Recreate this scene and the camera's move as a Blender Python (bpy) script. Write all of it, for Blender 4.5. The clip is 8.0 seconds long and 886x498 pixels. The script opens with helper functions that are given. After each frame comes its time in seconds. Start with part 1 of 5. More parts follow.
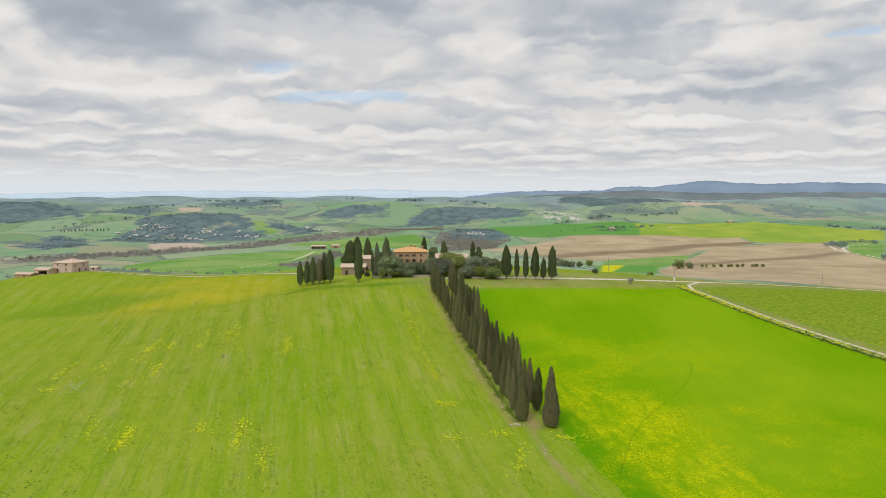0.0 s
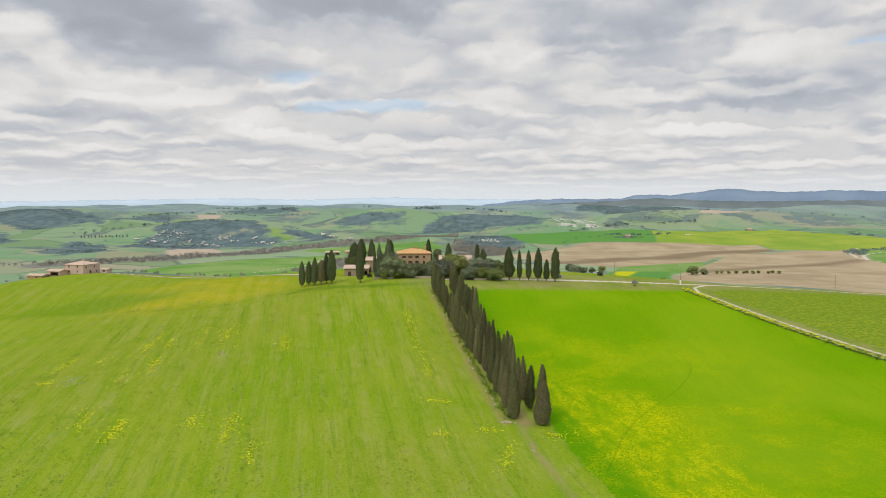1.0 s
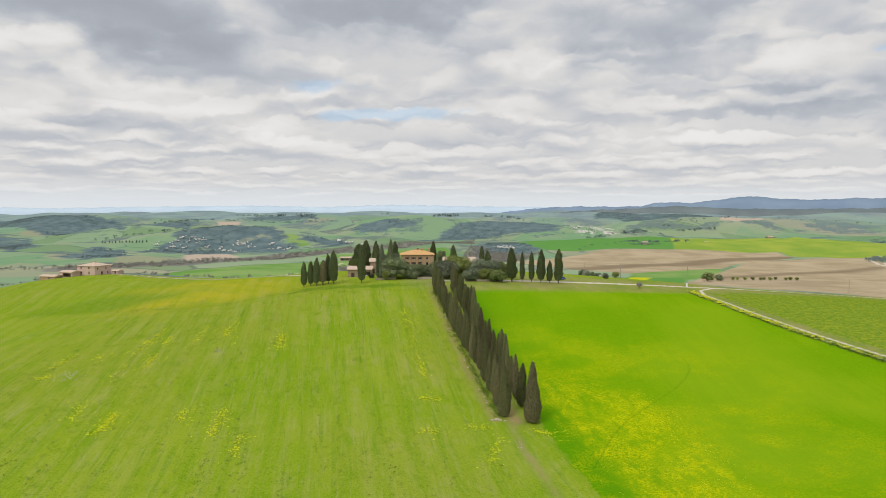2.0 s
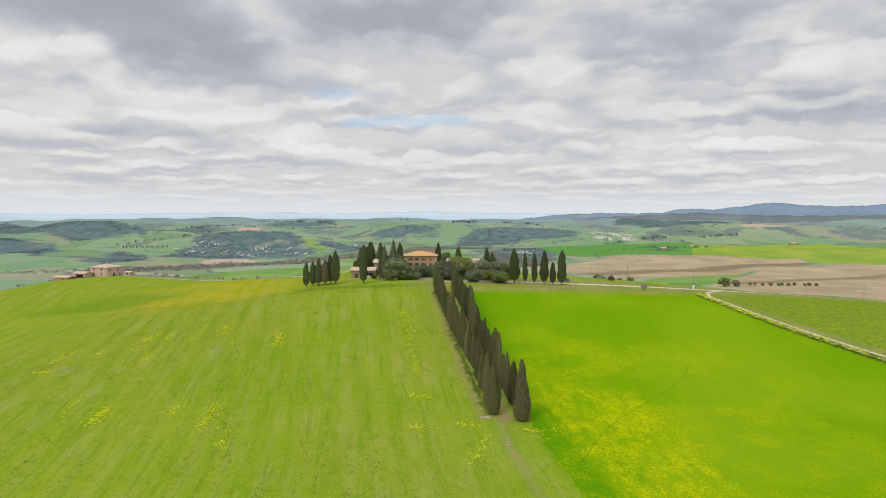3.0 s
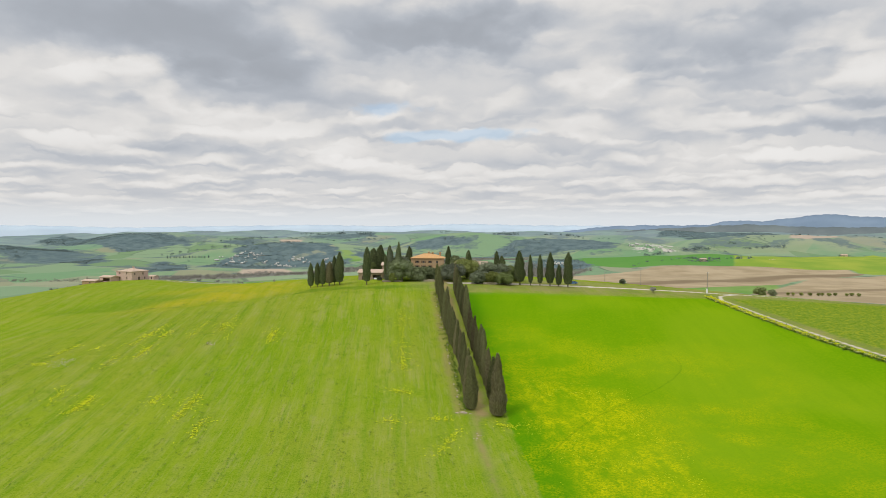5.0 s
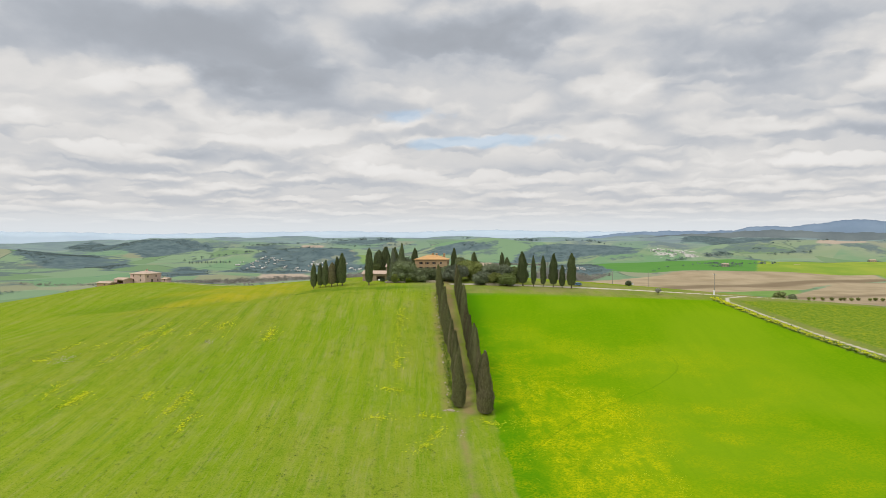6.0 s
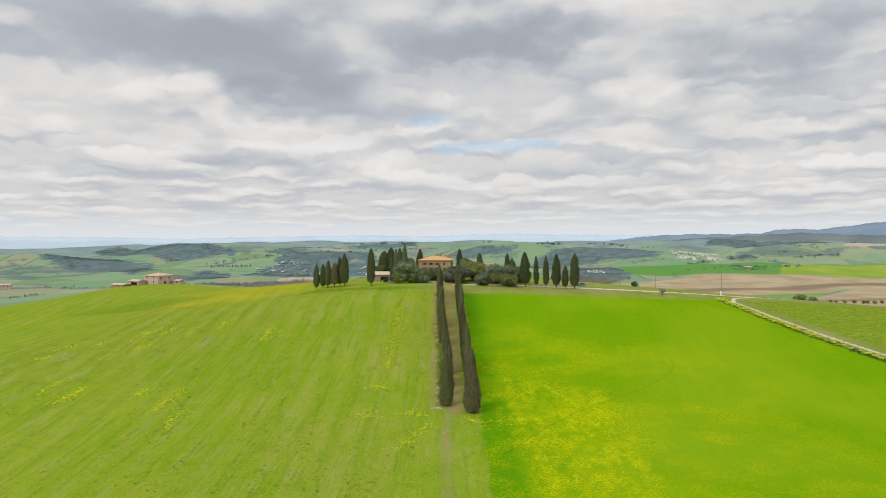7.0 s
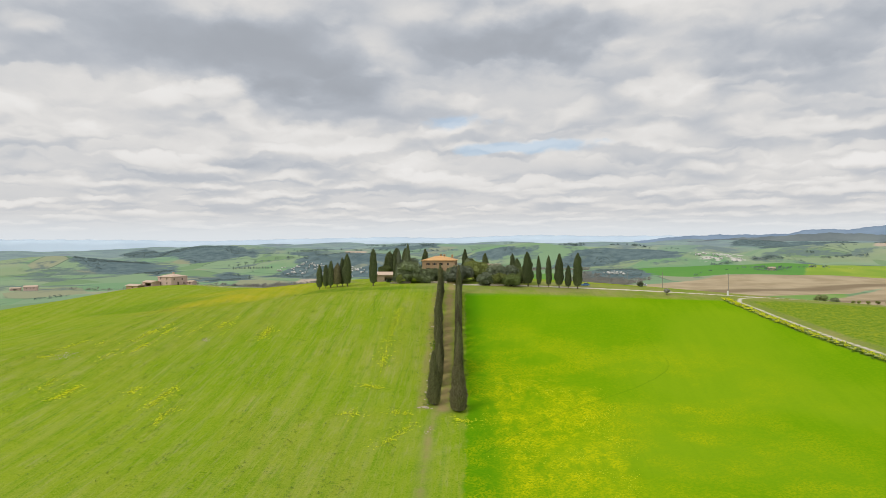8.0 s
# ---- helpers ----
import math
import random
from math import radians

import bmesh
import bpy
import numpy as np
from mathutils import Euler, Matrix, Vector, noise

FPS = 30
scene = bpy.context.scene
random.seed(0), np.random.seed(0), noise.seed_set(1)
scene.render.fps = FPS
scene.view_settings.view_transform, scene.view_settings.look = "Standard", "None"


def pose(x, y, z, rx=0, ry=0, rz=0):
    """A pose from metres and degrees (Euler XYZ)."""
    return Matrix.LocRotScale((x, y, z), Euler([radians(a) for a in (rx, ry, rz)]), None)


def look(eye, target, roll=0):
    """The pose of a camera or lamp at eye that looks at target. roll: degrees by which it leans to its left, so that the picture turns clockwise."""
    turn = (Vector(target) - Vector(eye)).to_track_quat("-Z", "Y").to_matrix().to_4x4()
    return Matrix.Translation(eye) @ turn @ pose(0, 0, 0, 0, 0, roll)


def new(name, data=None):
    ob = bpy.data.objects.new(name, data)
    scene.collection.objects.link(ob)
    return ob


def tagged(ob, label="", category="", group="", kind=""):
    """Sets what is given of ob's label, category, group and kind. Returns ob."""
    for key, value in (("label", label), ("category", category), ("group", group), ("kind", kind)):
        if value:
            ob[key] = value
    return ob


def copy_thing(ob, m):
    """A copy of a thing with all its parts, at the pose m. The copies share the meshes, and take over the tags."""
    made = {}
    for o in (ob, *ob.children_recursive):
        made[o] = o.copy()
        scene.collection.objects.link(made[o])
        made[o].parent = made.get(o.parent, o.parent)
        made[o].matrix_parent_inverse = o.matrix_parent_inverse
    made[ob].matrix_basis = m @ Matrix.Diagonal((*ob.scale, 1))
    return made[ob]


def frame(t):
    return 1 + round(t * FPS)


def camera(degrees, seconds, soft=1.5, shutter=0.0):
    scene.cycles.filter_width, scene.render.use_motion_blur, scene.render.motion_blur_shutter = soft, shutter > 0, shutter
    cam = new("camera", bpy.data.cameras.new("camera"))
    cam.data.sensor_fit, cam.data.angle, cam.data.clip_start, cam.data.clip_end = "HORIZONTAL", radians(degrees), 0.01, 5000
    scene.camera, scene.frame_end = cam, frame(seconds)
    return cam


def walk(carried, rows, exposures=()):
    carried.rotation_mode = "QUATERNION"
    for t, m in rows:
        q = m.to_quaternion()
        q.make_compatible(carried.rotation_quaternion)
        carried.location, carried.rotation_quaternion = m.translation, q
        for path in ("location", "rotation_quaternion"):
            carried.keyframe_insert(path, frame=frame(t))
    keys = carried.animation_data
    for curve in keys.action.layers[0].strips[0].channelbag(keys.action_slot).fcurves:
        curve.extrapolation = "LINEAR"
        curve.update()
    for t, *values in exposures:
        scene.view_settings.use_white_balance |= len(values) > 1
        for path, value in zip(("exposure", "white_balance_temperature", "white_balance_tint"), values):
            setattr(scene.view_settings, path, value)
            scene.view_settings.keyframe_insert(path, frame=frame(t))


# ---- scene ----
cam = camera(67.2, 8.0, soft=0.8)
METRES, EYE, TILT, LEAN, TURN = 78.0, 70.0, -4.85, 0.0, 0.0
ROWS = [
    (0.0, 0.0, 0.0, 0.0, 0.0, -0.0, -0.0),
    (0.5, 0.0495, 0.002, -0.0229, 0.76, 0.37, -0.06),
    (1.0, 0.1008, 0.0051, -0.0456, 1.57, 0.73, -0.16),
    (1.5, 0.1536, 0.0092, -0.0676, 2.39, 1.08, -0.27),
    (3.0, 0.3222, 0.0274, -0.1245, 5.01, 1.98, -0.56),
    (3.5, 0.3815, 0.035, -0.1423, 5.92, 2.26, -0.62),
    (4.0, 0.442, 0.0439, -0.1602, 6.86, 2.55, -0.68),
    (4.5, 0.5033, 0.0539, -0.1768, 7.8, 2.81, -0.73),
    (6.0, 0.6906, 0.0913, -0.225, 10.75, 3.6, -0.87),
    (6.5, 0.7542, 0.1054, -0.2376, 11.74, 3.8, -0.88),
    (7.0, 0.8177, 0.1206, -0.2464, 12.75, 3.94, -0.88),
    (7.5, 0.8814, 0.137, -0.251, 13.76, 4.01, -0.88),
    (8.0, 0.9464, 0.1547, -0.254, 14.8, 4.05, -0.85),
]
walk(cam, [(t, pose(0, 0, EYE, TILT, LEAN, TURN) @ pose(METRES * x, METRES * y, METRES * z, 90 + pitch, roll, yaw)) for t, x, y, z, yaw, pitch, roll in ROWS])


# ---- node helpers ----
class Graph:
    """Short calls for building a node tree."""

    def __init__(self, tree):
        self.tree = tree
        tree.nodes.clear()

    def node(self, kind, **props):
        n = self.tree.nodes.new(kind)
        for key, value in props.items():
            setattr(n, key, value)
        return n

    def put(self, socket, value):
        if isinstance(value, bpy.types.NodeSocket):
            self.tree.links.new(value, socket)
        elif isinstance(value, tuple) and len(value) == 3 and socket.type == "RGBA":
            socket.default_value = (*value, 1)
        else:
            socket.default_value = value

    def math(self, op, a, b=0.0, c=0.0, clamp=False):
        n = self.node("ShaderNodeMath", operation=op, use_clamp=clamp)
        for s, v in zip(n.inputs, (a, b, c)):
            self.put(s, v)
        return n.outputs[0]

    def vmath(self, op, a, b=(0, 0, 0)):
        n = self.node("ShaderNodeVectorMath", operation=op)
        self.put(n.inputs[0], a)
        self.put(n.inputs[1], b)
        return n.outputs[0]

    def mix(self, fac, a, b, blend="MIX"):
        n = self.node("ShaderNodeMix", data_type="RGBA", blend_type=blend)
        self.put(n.inputs[0], fac)
        self.put(n.inputs[6], a)
        self.put(n.inputs[7], b)
        return n.outputs[2]

    def step(self, v, a, b, lo=0.0, hi=1.0):
        n = self.node("ShaderNodeMapRange", interpolation_type="SMOOTHSTEP")
        for s, x in zip(n.inputs, (v, a, b, lo, hi)):
            self.put(s, x)
        return n.outputs[0]

    def noise(self, vec, scale, detail=3.0, rough=0.55, warp=0.0):
        n = self.node("ShaderNodeTexNoise")
        self.put(n.inputs["Vector"], vec)
        self.put(n.inputs["Scale"], scale)
        self.put(n.inputs["Detail"], detail)
        self.put(n.inputs["Roughness"], rough)
        self.put(n.inputs["Distortion"], warp)
        return n.outputs[0]

    def place(self):
        return self.node("ShaderNodeTexCoord").outputs["Object"]

    def turned(self, vec, angle, scale):
        """Turned about z, then scaled."""
        n = self.node("ShaderNodeVectorRotate", rotation_type="Z_AXIS")
        self.put(n.inputs["Vector"], vec)
        n.inputs["Angle"].default_value = radians(angle)
        return self.vmath("MULTIPLY", n.outputs[0], scale)

    def attr(self, name):
        return self.node("ShaderNodeAttribute", attribute_name=name).outputs["Fac"]

    def island(self):
        return self.node("ShaderNodeNewGeometry").outputs["Random Per Island"]

    def each(self):
        return self.node("ShaderNodeObjectInfo").outputs["Random"]

    def bump(self, height, strength, distance):
        n = self.node("ShaderNodeBump")
        self.put(n.inputs["Height"], height)
        n.inputs["Strength"].default_value, n.inputs["Distance"].default_value = strength, distance
        return n.outputs[0]

    def surface(self, colour, rough=0.9, normal=None, metal=0.0, gloss=0.2, alpha=None):
        n = self.node("ShaderNodeBsdfPrincipled")
        self.put(n.inputs["Base Color"], colour)
        self.put(n.inputs["Roughness"], rough)
        self.put(n.inputs["Metallic"], metal)
        self.put(n.inputs["Specular IOR Level"], gloss)
        if normal is not None:
            self.put(n.inputs["Normal"], normal)
        out = self.node("ShaderNodeOutputMaterial")
        self.tree.links.new(n.outputs[0], out.inputs[0])
        return n


# ---- sky and sun ----
SUN_HEIGHT, SUN_AZIMUTH = 47.0, -146.0     # degrees up, and clockwise from +y
world = bpy.data.worlds.new("overcast_sky")
scene.world = world
world.use_nodes = True
g = Graph(world.node_tree)
way = g.node("ShaderNodeTexCoord").outputs["Generated"]
part_of = g.node("ShaderNodeSeparateXYZ")
g.put(part_of.inputs[0], way)
dx, dy, dz = part_of.outputs
azimuth = g.math("MULTIPLY", g.math("ARCTAN2", dx, dy), 180 / math.pi)
up = g.math("MULTIPLY", g.math("ARCSINE", dz), 180 / math.pi)
# Broken cloud in rows that close up towards the horizon.
billow = g.node("ShaderNodeCombineXYZ")
g.put(billow.inputs[0], g.math("MULTIPLY", azimuth, 0.30))
g.put(billow.inputs[1], g.math("MULTIPLY", up, 0.50))
shift_a = g.math("MULTIPLY", g.math("SUBTRACT", g.noise(billow.outputs[0], 1.0, 4.0, 0.52), 0.5), 6.5)
shift_e = g.math("MULTIPLY", g.math("SUBTRACT", g.noise(g.vmath("ADD", billow.outputs[0], (7.0, 3.0, 5.0)), 1.0, 4.0, 0.52), 0.5), 4.6)
def heaps(size):
    """Round billows of one size, 0 to 1."""
    c = g.node("ShaderNodeCombineXYZ")
    g.put(c.inputs[0], g.math("MULTIPLY", g.math("MULTIPLY_ADD", shift_a, size * 0.12, azimuth), 0.6 / size))
    g.put(c.inputs[1], g.math("MULTIPLY", g.math("MULTIPLY_ADD", shift_e, size * 0.12, up), 1 / size))
    total = 0.0
    for scale, amount in ((0.8, 0.6), (1.9, 0.27), (4.2, 0.13)):
        v = g.node("ShaderNodeTexVoronoi", voronoi_dimensions="2D")
        g.put(v.inputs["Vector"], c.outputs[0])
        v.inputs["Scale"].default_value = scale
        total = g.math("MULTIPLY_ADD", g.math("SUBTRACT", 1.0, v.outputs["Distance"]), amount, total)
    return total


def between(low, low_full, high_full, high):
    return g.math("MULTIPLY", g.step(up, low, low_full), g.step(up, high_full, high, 1.0, 0.0))


def deck(behind, wide, tall, seed, rise, window, base, top, cover, heap=0.55):
    """One row of heaped clouds over those behind it: grey below, pale along its upper edge."""
    c = g.node("ShaderNodeCombineXYZ")
    curl = min(0.30, tall / 12)
    raised = g.math("MULTIPLY_ADD", g.math("SUBTRACT", heaps(tall * 0.8), 0.5), -heap * tall * 1.3, up)
    g.put(c.inputs[0], g.math("MULTIPLY_ADD", g.math("MULTIPLY_ADD", shift_a, curl, azimuth), 1 / wide, seed))
    g.put(c.inputs[1], g.math("MULTIPLY_ADD", g.math("MULTIPLY_ADD", shift_e, curl, raised), 1 / tall, seed * 1.7))
    here = g.noise(c.outputs[0], 1.0, 3.0, 0.42)
    flat = g.node("ShaderNodeCombineXYZ")
    g.put(flat.inputs[0], g.math("MULTIPLY_ADD", azimuth, 1 / wide, seed))
    g.put(flat.inputs[1], g.math("MULTIPLY_ADD", g.math("MULTIPLY_ADD", g.math("SUBTRACT", raised, up), 0.35, up), 1 / tall, seed * 1.7))
    above = g.noise(g.vmath("ADD", flat.outputs[0], (0.05, rise, 0.0)), 1.0, 2.0, 0.4)
    lit = g.step(g.math("SUBTRACT", here, above), -0.10, 0.22)
    shade = g.math("MULTIPLY_ADD", lit, top - base, base)
    there = g.math("MULTIPLY", g.step(here, 0.40, 0.52), g.math("MULTIPLY", between(*window), cover))
    return g.math("MULTIPLY_ADD", there, g.math("SUBTRACT", shade, behind), behind)


light = 0.64
light = deck(light, 4.5, 0.60, 3.7, 0.40, (0.6, 1.3, 2.4, 3.8), 0.57, 0.83, 0.75, 0.35)
light = deck(light, 6.5, 1.15, 8.4, 0.40, (1.8, 2.8, 4.6, 6.4), 0.51, 0.88, 0.88, 0.40)
light = deck(light, 9.0, 2.1, 5.1, 0.38, (3.8, 5.4, 8.5, 12.0), 0.46, 0.88, 0.90)
light = deck(light, 12.0, 3.6, 2.3, 0.36, (7.0, 10.0, 15.0, 20.0), 0.44, 0.84, 0.90)
light = deck(light, 16.0, 6.0, 6.9, 0.34, (12.5, 16.0, 90.0, 91.0), 0.44, 0.80, 0.85)
detail = g.node("ShaderNodeCombineXYZ")
g.put(detail.inputs[0], g.math("MULTIPLY", azimuth, 0.45))
g.put(detail.inputs[1], g.math("MULTIPLY", up, 0.8))
fine = g.noise(detail.outputs[0], 1.0, 6.0, 0.6, 0.3)
light = g.math("MULTIPLY_ADD", g.math("SUBTRACT", fine, 0.5), 0.08, light)
# Heavier and lighter banks: azimuth, height, half width, half height, change.
BANKS = [
    (-31, 16.0, 12, 2.8, -0.34), (-25, 13.4, 7, 1.7, -0.30), (-8, 16.8, 7, 2.4, -0.34), (15, 14.6, 9, 1.9, -0.28), (25, 8.5, 6, 1.1, -0.26),
    (-2, 5.4, 7, 0.6, -0.13), (-19.5, 14.6, 2.2, 1.4, 0.20), (1, 15.6, 4, 1.1, 0.18), (-29, 8.6, 9, 1.3, 0.18), (-19, 6.7, 4.5, 1.0, 0.25), (13.5, 6.1, 4, 1.0, 0.22),
    (23, 11.6, 5, 1.4, 0.22), (4.5, 10.8, 4.5, 1.3, 0.20), (-42, 9.5, 7, 1.8, 0.14), (5, 19.5, 5, 2.0, 0.18), (-24, 10.8, 9, 0.8, -0.12),
    (-30, 6.4, 8, 0.5, -0.10), (-36, 12.2, 8, 1.0, 0.12), (-2, 7.4, 7, 0.7, 0.12),
]


def bank(a, e, wa, we):
    u = g.math("DIVIDE", g.math("ADD", g.math("SUBTRACT", azimuth, a), g.math("MULTIPLY", shift_a, min(1.6, wa / 4))), wa)
    v = g.math("DIVIDE", g.math("ADD", g.math("SUBTRACT", up, e), g.math("MULTIPLY", shift_e, min(1.1, we / 2.2))), we)
    s = g.math("ADD", g.math("MULTIPLY", u, u), g.math("MULTIPLY", v, v))
    return g.math("EXPONENT", g.math("MULTIPLY", s, -1.0))


for a, e, wa, we, change in BANKS:
    light = g.math("MULTIPLY_ADD", bank(a, e, wa, we), change, light)
light = g.math("MULTIPLY_ADD", g.math("TANH", g.math("MULTIPLY", g.math("SUBTRACT", light, 0.60), 3.4)), 0.235, 0.625)
cloud = g.mix(g.step(light, 0.44, 0.74), (0.915, 0.98, 1.085), (1.018, 1.0, 0.982))
lit = g.node("ShaderNodeVectorMath", operation="SCALE")
g.put(lit.inputs[0], cloud)
g.put(lit.inputs["Scale"], light)
# Towards the horizon the far cloud turns pale and even.
colour = g.mix(g.step(up, 0.0, 2.8, 0.85, 0.0), lit.outputs[0], (0.735, 0.78, 0.82))
# Above, out of sight, the overcast is brightened for more light on the land.
thin = g.math("MULTIPLY_ADD", g.step(up, 20.0, 75.0), 1.3, 1.0)
bright = g.node("ShaderNodeVectorMath", operation="SCALE")
g.put(bright.inputs[0], colour)
g.put(bright.inputs["Scale"], thin)
sky = g.node("ShaderNodeTexSky", sky_type="NISHITA", sun_disc=False, sun_elevation=radians(SUN_HEIGHT), sun_rotation=radians(SUN_AZIMUTH))
blue = g.node("ShaderNodeVectorMath", operation="SCALE")
g.put(blue.inputs[0], sky.outputs[0])
blue.inputs["Scale"].default_value = 0.11
# Small rifts of open sky.
rift = g.math("MULTIPLY", bank(-6.5, 8.0, 6, 0.55), 1.2)
for a, e, wa, we in ((-13.5, 10.2, 3.5, 0.8), (31.5, 11.4, 2.6, 0.35), (-11.5, 7.8, 2, 0.5)):
    rift = g.math("ADD", rift, bank(a, e, wa, we))
rift = g.step(g.math("ADD", rift, g.math("MULTIPLY", g.math("SUBTRACT", fine, 0.5), 1.2)), 0.35, 1.05)
rift = g.math("MULTIPLY", rift, 0.6)
final = g.mix(rift, bright.outputs[0], g.mix(0.5, blue.outputs[0], (0.52, 0.70, 0.92)))
ground_glow = g.mix(g.step(up, -1.5, -0.3), (0.10, 0.14, 0.05), final)
back = g.node("ShaderNodeBackground")
g.put(back.inputs[0], ground_glow)
back.inputs[1].default_value = 1.0
g.put(g.node("ShaderNodeOutputWorld").inputs[0], back.outputs[0])

sun = new("sun", bpy.data.lights.new("sun", "SUN"))
sun.data.energy, sun.data.angle, sun.data.color = 1.5, radians(24), (1.0, 0.95, 0.86)
a, e = radians(SUN_AZIMUTH), radians(SUN_HEIGHT)
sun.matrix_world = look((0, 0, 300), Vector((0, 0, 300)) - Vector((math.sin(a) * math.cos(e), math.cos(a) * math.cos(e), math.sin(e))))
scene.view_settings.exposure = 0.0

# The land: gentle swells round the villa's hill, then a valley and farther hills.
SWELLS = [
    (-0.1, 0.2, 3.9, 0.8, 3.8, 6.1, 1.6, 2.8, 1.7),
    (2.0, 4.2, 11.2, -4.0, -2.4, 4.4, -1.7, 4.3, 3.4),
    (2.7, -5.8, 3.4, 6.9, -0.2, -0.8, 1.4, 5.7, 2.5),
    (6.6, -3.3, -1.9, 15.7, 10.8, 7.2, 8.2, 3.9, 0.9),
    (8.6, 17.9, 6.5, 3.7, 9.3, 8.6, 4.2, 2.9, 3.4),
    (-4.3, 6.5, 0.9, -2.7, 1.1, -0.2, 0.7, 4.8, 5.4),
    (-1.4, 1.0, -0.2, 2.2, 2.2, 0.7, 0.8, 0.4, 0.4),
]
# Farther hills: centre, half length and half depth, height.
HILLS = [
    (-520, 1500, 260, 115, 46), (-860, 1750, 220, 150, 34), (-1350, 2350, 450, 170, 46),
    (-270, 2100, 200, 130, 48), (40, 2040, 260, 140, 46), (330, 1880, 220, 120, 32),
    (650, 1500, 380, 150, 12), (900, 2400, 550, 180, 42), (-650, 2650, 480, 170, 46),
    (150, 2800, 450, 180, 38), (1500, 2750, 480, 200, 48), (150, 1420, 240, 110, 12),
    (-1500, 1550, 330, 160, 32), (-350, 3350, 520, 200, 28), (-1050, 3300, 520, 200, 24), (700, 3300, 450, 200, 40),
    (-47, 342, 14, 11, -2.0), (-315, 395, 55, 60, -7.0),
]


FOLD = [(-240, 318), (-207, 312), (-181, 308), (-149, 298), (-118, 285), (-94, 286), (-79, 292), (-65, 299)]
TERRACE = [(-70, 295), (-65, 298), (-57, 301), (-47, 302.5), (-34, 304), (-22, 307), (-3, 312)]


def smooth(a, b, v):
    s = np.clip((v - a) / (b - a), 0, 1)
    return s * s * (3 - 2 * s)


def land(x, y):
    """Height of the ground at x, y (arrays)."""
    x, y = np.asarray(x, float), np.asarray(y, float)
    r = np.hypot(x, y)
    side = smooth(-0.95, -0.45, np.arctan2(x, np.maximum(y, 1.0)))
    z = -12 - 9 * smooth(500, 1000, r) + (6 + 18 * side) * smooth(2000, 3300, r) + (14 + 22 * side) * smooth(3300, 4600, r)
    for j, row in enumerate(SWELLS):
        for i, a in enumerate(row):
            z = z + a * np.exp(-((x - (-340 + 85 * i)) ** 2 + (y - (70 + 85 * j)) ** 2) / (2 * 88.0 ** 2))
    for cx, cy, sx, sy, h in HILLS:
        z = z + h * np.exp(-((x - cx) / sx) ** 2 - ((y - cy) / sy) ** 2)
    # The shallow hollow behind the meadow's crest, and the terrace before the villa.
    z = z - 1.3 * np.exp(-((x + 140) / 75) ** 4) * np.exp(-((y - 6 - np.interp(x, [q[0] for q in FOLD], [q[1] for q in FOLD])) / 9) ** 2)
    rise = y - np.interp(x, [q[0] for q in TERRACE], [q[1] for q in TERRACE])
    z = z + 0.9 * smooth(-1.5, 1.0, rise) * smooth(16, 5, rise) * smooth(-71, -63, x) * smooth(-2, -9, x)
    far = smooth(650, 1600, r)
    z = z + far * (5.0 * np.sin(x / 97 + 1.3 * np.sin(y / 160)) * np.sin(y / 130 + 0.7) + 2.0 * np.sin(x / 41 + y / 57) * np.sin(y / 49 - x / 83))
    z = z + far * smooth(1800, 3200, r) * 8.0 * np.sin(x / 310 + 2.1) * np.sin(y / 270 + x / 700)
    z = z + smooth(1700, 2500, r) * (5.5 * np.sin(x / 118 + 1.7 * np.sin(y / 210)) * np.cos(y / 170 + x / 390) + 3.0 * np.sin(x / 53 + 0.9) * np.sin(y / 88 + x / 230))
    return z


# ---- materials ----
def material(name):
    m = bpy.data.materials.new(name)
    m.use_nodes = True
    return m, Graph(m.node_tree)


def foliage(name, dark, pale, dry=None):
    """Leaves that differ clump by clump and, a little, tree by tree."""
    m, g = material(name)
    n = g.noise(g.place(), 0.9, 2.0)
    colour = g.mix(g.math("MULTIPLY_ADD", g.island(), 0.7, g.math("MULTIPLY", n, 0.3)), dark, pale)
    colour = g.mix(g.math("MULTIPLY", g.each(), 0.35), colour, dry or pale)
    ripe = g.node("ShaderNodeHueSaturation")
    g.put(ripe.inputs["Color"], colour)
    g.put(ripe.inputs["Value"], g.math("MULTIPLY_ADD", g.math("FRACT", g.math("MULTIPLY", g.each(), 7.3)), 0.5, 0.72))
    colour = ripe.outputs[0]
    g.surface(colour, 0.75, gloss=0.15)
    return m


def speckled(name, a, b, scale=3.0, rough=0.9, bump=0.0, gloss=0.2, c=None):
    """A mineral or painted surface with grain and larger stains."""
    m, g = material(name)
    p = g.place()
    n, big = g.noise(p, scale, 5.0), g.noise(p, scale * 0.12, 3.0)
    colour = g.mix(g.step(n, 0.3, 0.7), a, b)
    colour = g.mix(g.step(big, 0.45, 0.75, 0.0, 0.6), colour, c or b)
    g.surface(colour, rough, g.bump(n, bump, 0.05) if bump else None, gloss=gloss)
    return m


def masonry(name, a, b, c):
    """Coursed brick and rubble, weathered in patches."""
    m, g = material(name)
    p = g.place()
    course = g.node("ShaderNodeTexNoise")
    g.put(course.inputs["Vector"], g.turned(p, 0, (2.0, 2.0, 7.0)))
    course.inputs["Scale"].default_value, course.inputs["Detail"].default_value = 1.0, 3.0
    colour = g.mix(g.step(course.outputs[0], 0.3, 0.7), a, b)
    colour = g.mix(g.step(g.noise(p, 0.35, 4.0), 0.45, 0.7, 0, 0.7), colour, c)
    g.surface(colour, 0.92, g.bump(course.outputs[0], 0.4, 0.04))
    return m


